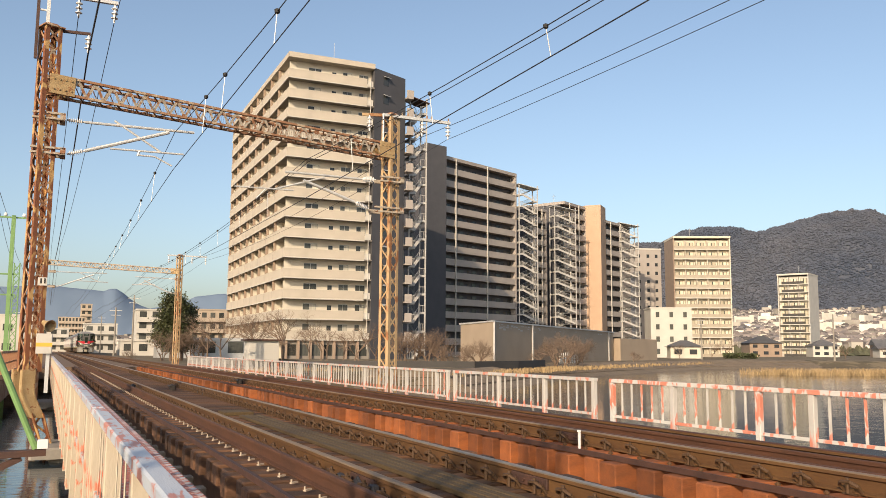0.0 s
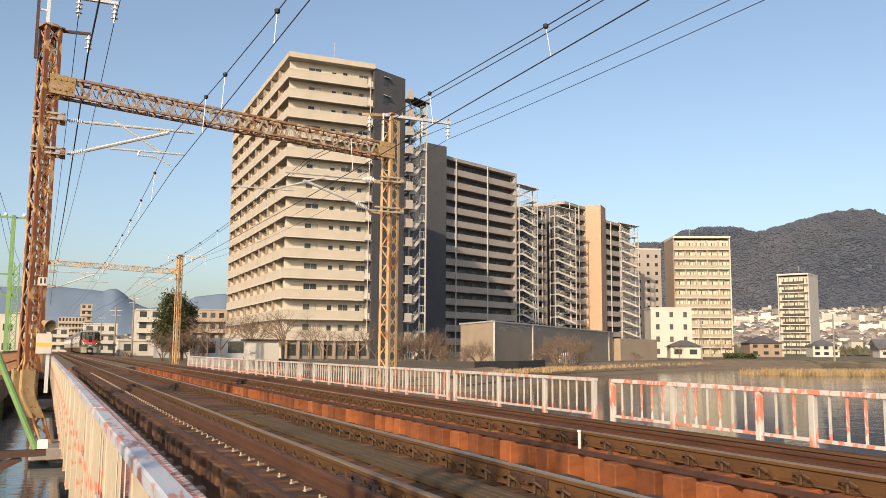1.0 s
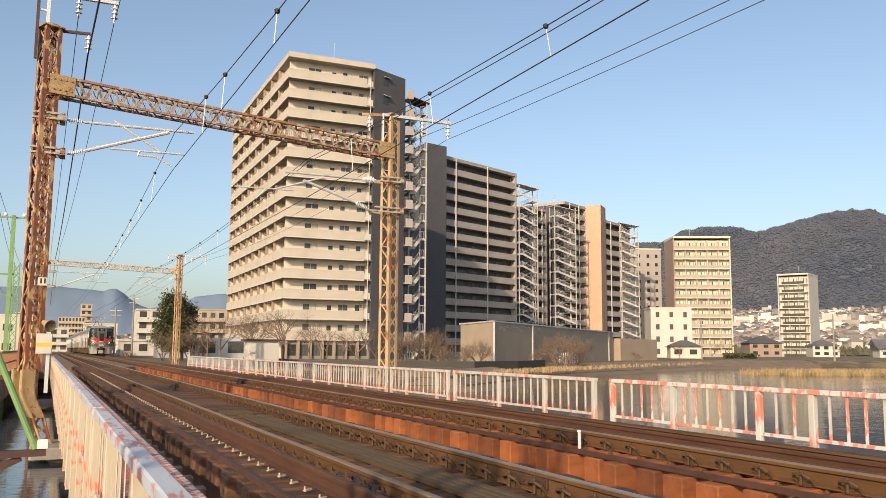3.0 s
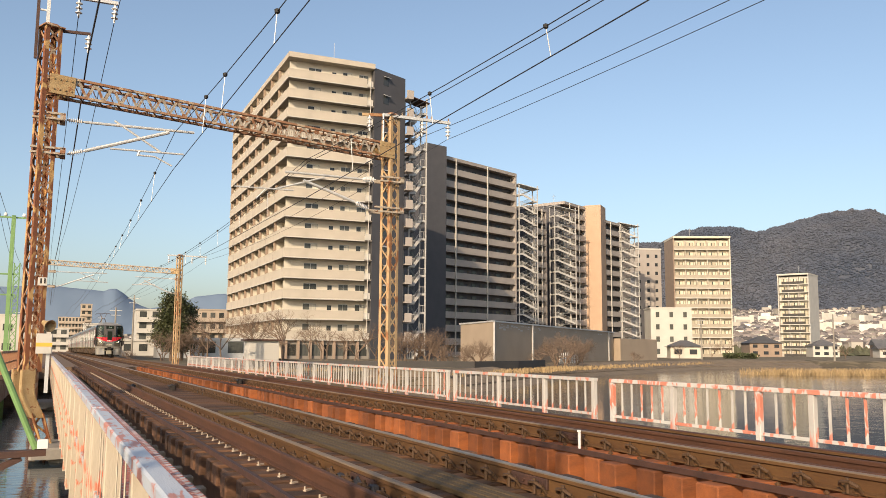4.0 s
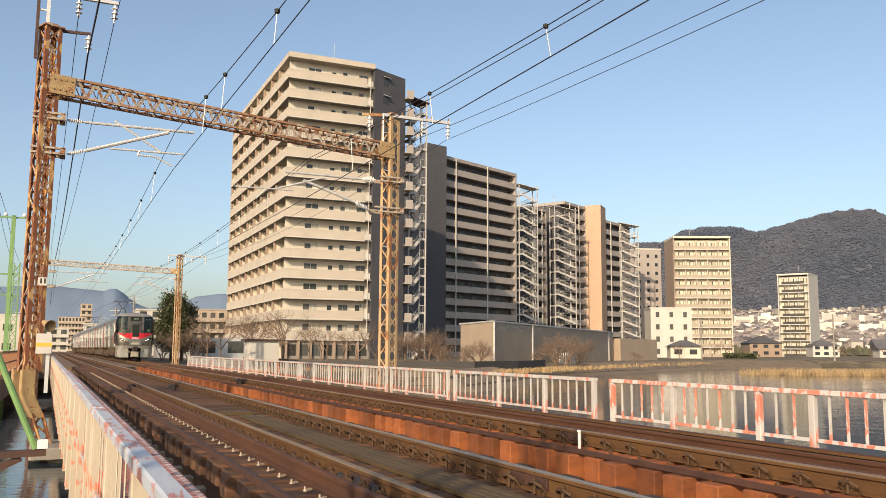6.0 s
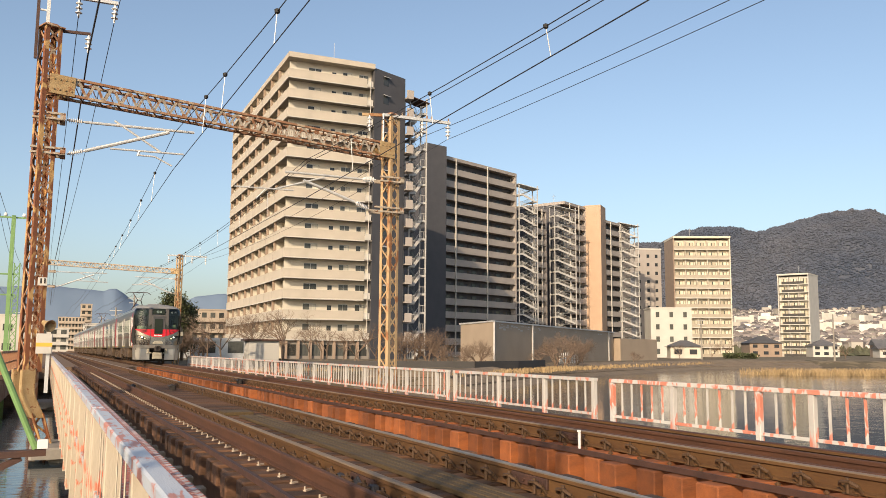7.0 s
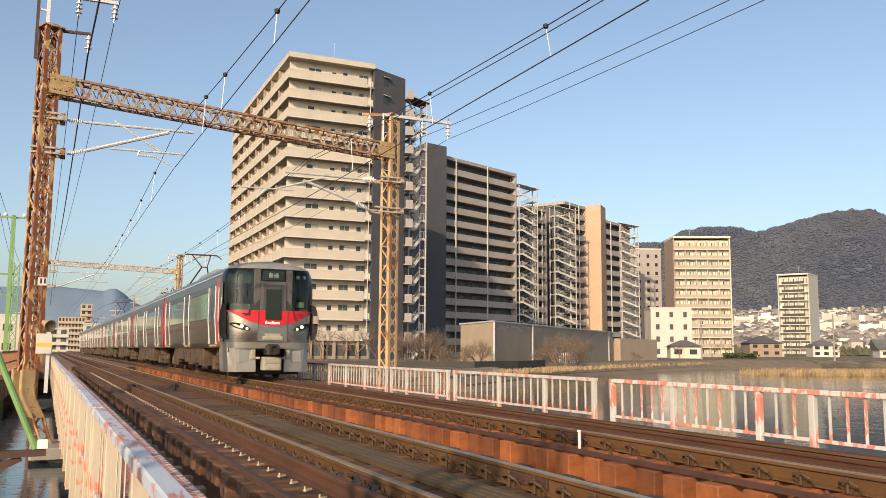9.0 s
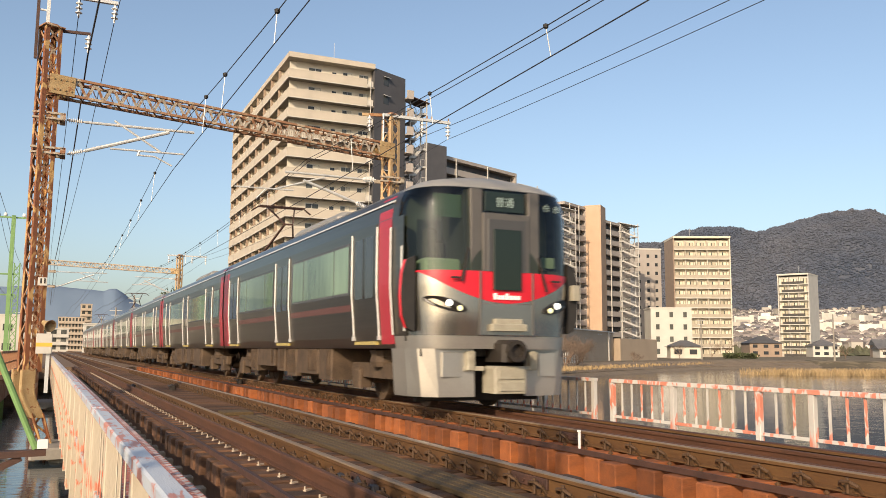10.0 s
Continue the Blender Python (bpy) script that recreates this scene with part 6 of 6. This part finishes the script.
def evergreen(x, y, h, seed):
    rnd = random.Random(seed)
    t = thing("evergreen_tree", "tall dark evergreen tree beside the second mast", "tree", pose(x, y, 0))
    g = Geo().tube((0, 0, -0.3), (0.1, 0, h * 0.75), 0.22, 0.08)
    leaves = Geo()
    for k in range(26):
        z = h * (0.22 + 0.72 * rnd.random())
        a = rnd.uniform(0, 2 * math.pi)
        w = (0.34 + 0.66 * math.sin(math.pi * min(1, (z / h) ** 0.8))) * h * 0.17 * rnd.uniform(0.4, 1.0)
        c = Vector((math.cos(a) * w, math.sin(a) * w, z))
        g.tube((0.05, 0, z * 0.8), c, 0.05, 0.02, 5)
        for _ in range(520):
            p = c + Vector((rnd.gauss(0, 1), rnd.gauss(0, 1), rnd.gauss(0, 0.9))) * h * 0.068
            u, v = Vector((rnd.gauss(0, 1), rnd.gauss(0, 1), rnd.gauss(0, 1))).normalized() * 0.13, Vector((rnd.gauss(0, 1), rnd.gauss(0, 1), rnd.gauss(0, 1))).normalized() * 0.09
            leaves.add([p - u, p + v, p + u, p - v], [(0, 1, 2, 3)])
    part("trunk", g, BARK, t)
    part("crown", leaves, LEAF, t, "dense dark green leaves")


evergreen(11.4, 97.5, 7.6, 5)
evergreen(12.9, 100.5, 6.6, 6)
for k, (x, y, h) in enumerate([(10.2, 95, 4.2), (11.5, 95.5, 4.6), (13.2, 96, 4.8), (14.4, 97, 4.0), (6.8, 92, 2.0)]):
    bare_tree("brown bush below the evergreen tree", x, y, 0.0, h, 0.9, 90 + k, "bare bushes", 3)


def blades(name, label, spots, h, seed, mat):
    """Many thin upright blades; spots: x, y, radius, count, ground height."""
    rnd, g = random.Random(seed), Geo()
    for x, y, r, n, z in spots:
        for _ in range(n):
            a, q = rnd.uniform(0, 2 * math.pi), math.sqrt(rnd.random()) * r
            p = Vector((x + math.cos(a) * q, y + math.sin(a) * q, z))
            hh = h * rnd.uniform(0.55, 1.15)
            lean = Vector((rnd.gauss(0, 0.22), rnd.gauss(0, 0.22), 1)) * hh
            w = Vector((math.cos(a * 5), math.sin(a * 5), 0)) * 0.032
            g.add([p - w, p + w, p + lean * 0.7 + w * 0.7, p + lean, p + lean * 0.7 - w * 0.7], [(0, 1, 2, 3, 4)])
    whole(name, g, mat, label, "reeds", kind="stuff")


mud = Geo().prism([(72, 76), (80, 69), (95, 62), (140, 45), (220, 10), (240, 25), (150, 72), (100, 90), (90, 93), (80, 84)], -2.0, -1.52)
whole("mud_bank", mud, EARTH, "low mud bank under the reeds", "ground", kind="structure")
blades("reeds", "belt of dry golden reeds on the mud bank",
       [(78 + 4.0 * k + random.Random(k).uniform(-1, 1), 76 - 1.3 * k, 5.0, 900, -1.5) for k in range(16)], 1.05, 3, REED)
blades("dry_grass", "dry pale grass tufts on the river bank",
       [(36 + 2.4 * k + random.Random(k + 50).uniform(-1.2, 1.2), 65.5 + 1.75 * k + random.Random(k + 90).uniform(-0.6, 2.2), 1.7, random.Random(k).randint(10, 90), -0.50) for k in range(26)] + [(24 + 1.6 * k, 53.5 + 1.35 * k + (k % 3), 1.8, 160, -0.5) for k in range(16)] + [(12 + 1.2 * k, 60 - 0.4 * k, 1.6, 90, -0.3) for k in range(9)], 0.42, 4, REED)


def hedge(x, y, length, h, turn, seed):
    """A clipped hedge as a mass of small leaves."""
    rnd, g = random.Random(seed), Geo()
    for _ in range(int(length * 130)):
        p = Vector((rnd.uniform(0, length), rnd.gauss(0, 0.45), h * (1 - rnd.random() ** 2 * 0.9) * rnd.uniform(0.8, 1.1)))
        u, v = Vector((rnd.gauss(0, 1), rnd.gauss(0, 1), rnd.gauss(0, 1))).normalized() * 0.28, Vector((rnd.gauss(0, 1), rnd.gauss(0, 1), rnd.gauss(0, 1))).normalized() * 0.2
        g.add([p - u, p + v, p + u, p - v], [(0, 1, 2, 3)])
    whole("hedge", g, HEDGE, "dark green hedge beside the riverside houses", "hedge", at=pose(x, y, -0.4, 0, 0, turn))


HEDGE = surf("hedge_leaves", (0.040, 0.052, 0.018), (0.065, 0.072, 0.026), 1, 0.7, 0, 0.0, 8, vary=0.5, island=True)
hedge(134.0, 146.0, 8, 1.5, -12, 3)
for k, (x, y, h) in enumerate([(122.5, 147, 5.0), (130.5, 146, 5.6), (136, 147, 6.2), (176, 150, 5.5), (190, 150, 5.0), (205, 148, 4.6)]):
    bare_tree("leafless garden tree beside the riverside houses", x, y, -0.3, h, 0.85, 120 + k, "garden trees")


# ---- houses and town ----
def low_wall():
    """A dark low flood wall along the bank's top."""
    w = thing("flood_wall", "dark low concrete flood wall along the bank", "wall", kind="structure")
    pts = [Vector(q) for q in ((12.5, 65.5), (17.5, 66.5), (24.5, 64.0), (31.0, 62.5), (37.0, 66.0), (44.0, 73.0))]
    for a, c in zip(pts, pts[1:]):
        part("wall_section", Geo().bar((a.x, a.y, 0.10), (c.x, c.y, 0.10), 0.25, 0.80), DARKFRONT, w)


low_wall()
def house(x, y, w, d, h, turn, hip, wall, label, storeys=2):
    o = thing("house", label, "house", pose(x, y, 0, 0, 0, turn), "riverside houses")
    part("wall", Geo().box(-w / 2, w / 2, -d / 2, d / 2, 0, h), wall, o)
    e, r = 0.5, h + min(w, d) * 0.28
    c = [(-w / 2 - e, -d / 2 - e, h), (w / 2 + e, -d / 2 - e, h), (w / 2 + e, d / 2 + e, h), (-w / 2 - e, d / 2 + e, h)]
    k = w / 2 - (d / 2 if hip else -e)
    part("roof", Geo().add([*c, (-k, 0, r), (k, 0, r)], [(0, 1, 5, 4), (1, 2, 5), (2, 3, 4, 5), (3, 0, 4), (0, 3, 2, 1)]), ROOFTILE, o, "dark tiled roof")
    pane = Geo().box(-0.8, 0.8, -0.04, 0.02, 0, 1.1).mesh("pane", GLASS)
    n = max(2, int(w / 3))
    for f in range(storeys):
        for q in range(n):
            part("window", pane, None, o, "", (-w / 2 + w * (q + 0.5) / n, -d / 2 - 0.01, h * (f + 0.35) / storeys))
    return o


def flat_house(x, y, w, d, h, turn, wall, label, storeys, cols, balconies=True):
    o = thing("low_building", label, "building", pose(x, y, 0, 0, 0, turn), "low buildings")
    part("wall", Geo().box(-w / 2, w / 2, -d / 2, d / 2, 0, h), wall, o)
    part("roof_edge", Geo().box(-w / 2 - 0.15, w / 2 + 0.15, -d / 2 - 0.15, d / 2 + 0.15, h, h + 0.35), wall, o)
    half = w / cols * (0.28 if balconies else 0.13)
    pane = Geo().box(-half, half, -0.04, 0.02, 0, 1.3).mesh("pane", GLASSPALE)
    ledge = Geo().box(-w / 2, w / 2, -0.9, 0.0, -0.12, 0.0).box(-w / 2, w / 2, -0.95, -0.85, -0.12, 0.9).mesh("balcony", wall)
    for f in range(storeys):
        z = h * f / storeys + 0.9
        for q in range(cols):
            part("window", pane, None, o, "", (-w / 2 + w * (q + 0.5) / cols, -d / 2 - 0.01, z))
        if f and storeys > 2 and balconies:
            part("balcony", ledge, None, o, "", (0, -d / 2, z - 0.9))
    return o


house(126.2, 150, 6.5, 5, 2.6, -30, True, CREAM, "small cream house with a tiled hip roof by the river", 1)
house(222.7, 224.4, 11, 9, 4.6, -25, True, BROWNFIN, "dark house with a broad hip roof")
house(249.9, 222.7, 9, 8, 4.0, -30, True, WHITEWALL, "white house with a dark tiled roof")
house(277.1, 217.6, 10, 8, 4.4, -35, False, BROWNFIN, "brown house near the white tower")
house(255, 200.6, 7, 6, 2.8, -30, False, WHITEWALL, "small white house on the bank", 1)
house(333.2, 200.6, 11, 9, 5.0, -40, True, WHITEWALL, "white house with a dark roof across the inlet")
house(357, 183.6, 12, 9, 5.2, -40, False, WHITEWALL, "cream house across the inlet")
house(384.2, 180.2, 12, 9, 5.6, -45, True, CREAM, "cream house beside the road bridge")
house(408, 161.5, 12, 9, 5.0, -45, False, WHITEWALL, "white house beside the road bridge")
flat_house(20.6, 200, 10.5, 10, 9.6, 0, WHITEWALL, "cream four-storey flats beside the railway", 4, 4)
flat_house(38.5, 225, 17, 12, 11.0, 0, PALETAN, "tan low flats behind the evergreen tree", 4, 8)
flat_house(14.6, 172, 8, 8, 2.7, 0, WHITEWALL, "low white workshop beside the flats", 1, 3)
flat_house(4.8, 385, 10, 14, 13.6, 0, PALETAN, "tan six-storey flats far along the line", 6, 8)
flat_house(10.6, 400, 4.5, 8, 20.0, 0, PALETAN, "slim tan flats far along the line", 8, 2)
flat_house(11.2, 270, 9, 9, 8.2, 0, WHITEWALL, "white building beside the line", 3, 3)
flat_house(-4.0, 290, 14, 9, 7.0, 0, WHITEWALL, "cream building beyond the line", 3, 5)
flat_house(-9, 190, 9, 9, 7.5, 0, WHITEWALL, "pale building beside the line", 2, 3)
flat_house(-14, 160, 9, 9, 6.2, 0, CREAM, "cream building beside the river", 2, 3)
flat_house(15.5, 130, 5, 5, 2.4, 0, ALU, "grey low metal shed beside the railway", 1, 2)
flat_house(17.6, 104, 6.5, 4, 2.3, 0, GALV, "grey corrugated shed by the bank", 1, 2)
flat_house(139.5, 171.5, 10, 9, 12.0, -28, WHITEWALL, "white four-storey building by the river", 4, 3, False)
flat_house(262, 196, 12, 8, 5.2, -38, CREAM, "cream two-storey building across the inlet", 2, 4, False)
flat_house(281, 184, 9, 7, 4.0, -40, WHITEWALL, "low white workshop across the inlet", 1, 3, False)
flat_house(226, 168, 8, 6, 3.2, -38, WHITEWALL, "small white riverside building", 1, 3, False)
house(240, 172, 9, 7, 3.0, -40, False, CREAM, "cream house with a grey roof across the inlet", 1)
kiosk = thing("white_shed", "small white louvred shed with a dark flat roof", "shed", pose(16.4, 75, 0.15))
part("wall", Geo().box(-1.3, 1.3, -1, 1, 0, 1.95), WHITEWALL, kiosk)
part("roof", Geo().box(-1.6, 1.5, -1.3, 1.3, 1.95, 2.08), DARK, kiosk)
for k in range(9):
    part("louvre", Geo().box(-1.25, 1.25, -1.03, -1.001, 0, 0.12), WHITEWALL, kiosk, "", (0, 0, 0.15 + k * 0.17))


def pole(x, y, h):
    p = thing("utility_pole", "grey concrete utility pole with crossarms beside the line", "pole", pose(x, y, 0), "utility poles")
    part("shaft", Geo().tube((0, 0, -0.5), (0, 0, h), 0.19, 0.12, 10), CONCRETE, p)
    part("crossarm", Geo().box(-1.0, 1.0, -0.05, 0.05, h - 0.6, h - 0.5).box(-0.8, 0.8, -0.05, 0.05, h - 1.4, h - 1.3), GALV, p)


for x, y, h in ((11.8, 157, 10.6), (8.9, 157, 8.4), (10.2, 240, 9.8), (112, 128, 8), (139, 121, 9), (168, 122, 9), (205, 100, 10), (-8, 120, 8), (-6, 165, 8)):
    pole(x, y, h)


def road_bridge():
    b = thing("road_bridge", "pale low road bridge over the inlet with a dark underside", "bridge", pose(170, 112, 0, 0, 0, -34))
    part("deck", Geo().box(0, 110, -4, 4, 0.2, 0.9), WHITEWALL, b)
    part("girder", Geo().box(0, 110, -3.4, 3.4, -0.7, 0.199), DARK, b)
    part("parapet", Geo().box(0, 110, -4.1, -4.001, 0.9, 1.7), STAIR, b, "pale parapet")
    for k in (2, 40, 78):
        part("pier", Geo().box(k, k + 1.5, -3, 3, -3, -0.7), CONCRETE, b)


road_bridge()


def town():
    """Far houses on the plain and the foot of the hills, too many to count."""
    rnd = random.Random(11)
    walls, roofs = Geo(), Geo()
    for k in range(8400):
        b = radians(rnd.uniform(31, 66)) if k % 6 else radians(rnd.uniform(-18, 12))
        r = 600 + 1350 * rnd.random() ** 1.25
        x, y = r * math.sin(b), r * math.cos(b)
        if k % 6 == 0 and abs(x - 4) < 16:
            continue
        z = max(0.0, (r - 580)) * 0.064 * (1 if k % 6 else 0.25)
        w, d, h = rnd.uniform(4.5, 8.5), rnd.uniform(4.5, 7), rnd.choice((3, 4.5, 5, 5.5, 7))
        if rnd.random() < 0.035 and r > 800:
            w, h = rnd.uniform(12, 24), rnd.uniform(8, 15)
        a = rnd.uniform(0, math.pi)
        e, f = Vector((math.cos(a), math.sin(a), 0)), Vector((-math.sin(a), math.cos(a), 0))
        c = Vector((x, y, z - 3))
        base = [c + e * (sx * w / 2) + f * (sy * d / 2) for sx, sy in ((-1, -1), (1, -1), (1, 1), (-1, 1))]
        topz = Vector((0, 0, h + 3))
        walls.add([*base, *[p + topz for p in base]], [(0, 1, 5, 4), (1, 2, 6, 5), (2, 3, 7, 6), (3, 0, 4, 7), (4, 5, 6, 7)])
        up = topz * 1.002
        if h < 7.5:
            roofs.add([*[p + up for p in base], c + e * w * 0.3 + up + Vector((0, 0, 2.2)), c - e * w * 0.3 + up + Vector((0, 0, 2.2))], [(0, 1, 4, 5), (1, 2, 4), (2, 3, 5, 4), (3, 0, 5)])
    whole("town_houses", walls, TOWN, "crowded pale houses of the town below the hills", "town", kind="stuff")
    whole("town_roofs", roofs, TOWNROOF, "dark and brown roofs of the town's houses", "town", kind="stuff")
    trees = Geo()
    for _ in range(5200):
        b, r = radians(rnd.uniform(31, 60)), 500 + 1500 * rnd.random() ** 1.1
        c = Vector((r * math.sin(b), r * math.cos(b), max(0.0, r - 580) * 0.064 - 1.2))
        w, h = rnd.uniform(1.6, 4.2), rnd.uniform(3.0, 7.5)
        ring = [c + Vector((math.cos(q * 1.2566) * w, math.sin(q * 1.2566) * w, h * rnd.uniform(0.3, 0.6))) for q in range(5)]
        trees.add([*ring, c + Vector((0, 0, h)), c], [(q, (q + 1) % 5, 5) for q in range(5)] + [((q + 1) % 5, q, 6) for q in range(5)])
    whole("town_trees", trees, GARDEN, "dull green trees and hedges between the town's houses", "trees", kind="stuff")
    rows = []
    for j in range(12):
        r = 400 + j * 170
        rows.append([(r * math.sin(radians(q)), r * math.cos(radians(q)), max(0, r - 580) * 0.064 - 1.5) for q in range(29, 80, 2)])
    whole("hill_foot", Geo().grid(rows), EARTH, "gently rising ground below the hills", "ground", kind="structure")


town()


# ---- motion ----
def train_y(t):
    """A steady 15.25 m/s towards the camera."""
    return 13.2 + 15.25 * (9.9 - t)


def motions():
    rows = [(t, pose(TRAIN_X, train_y(t), 0)) for t in (0.0, 2.5, 5.0, 7.5, 10.0)]
    walk(train, rows)


motions()
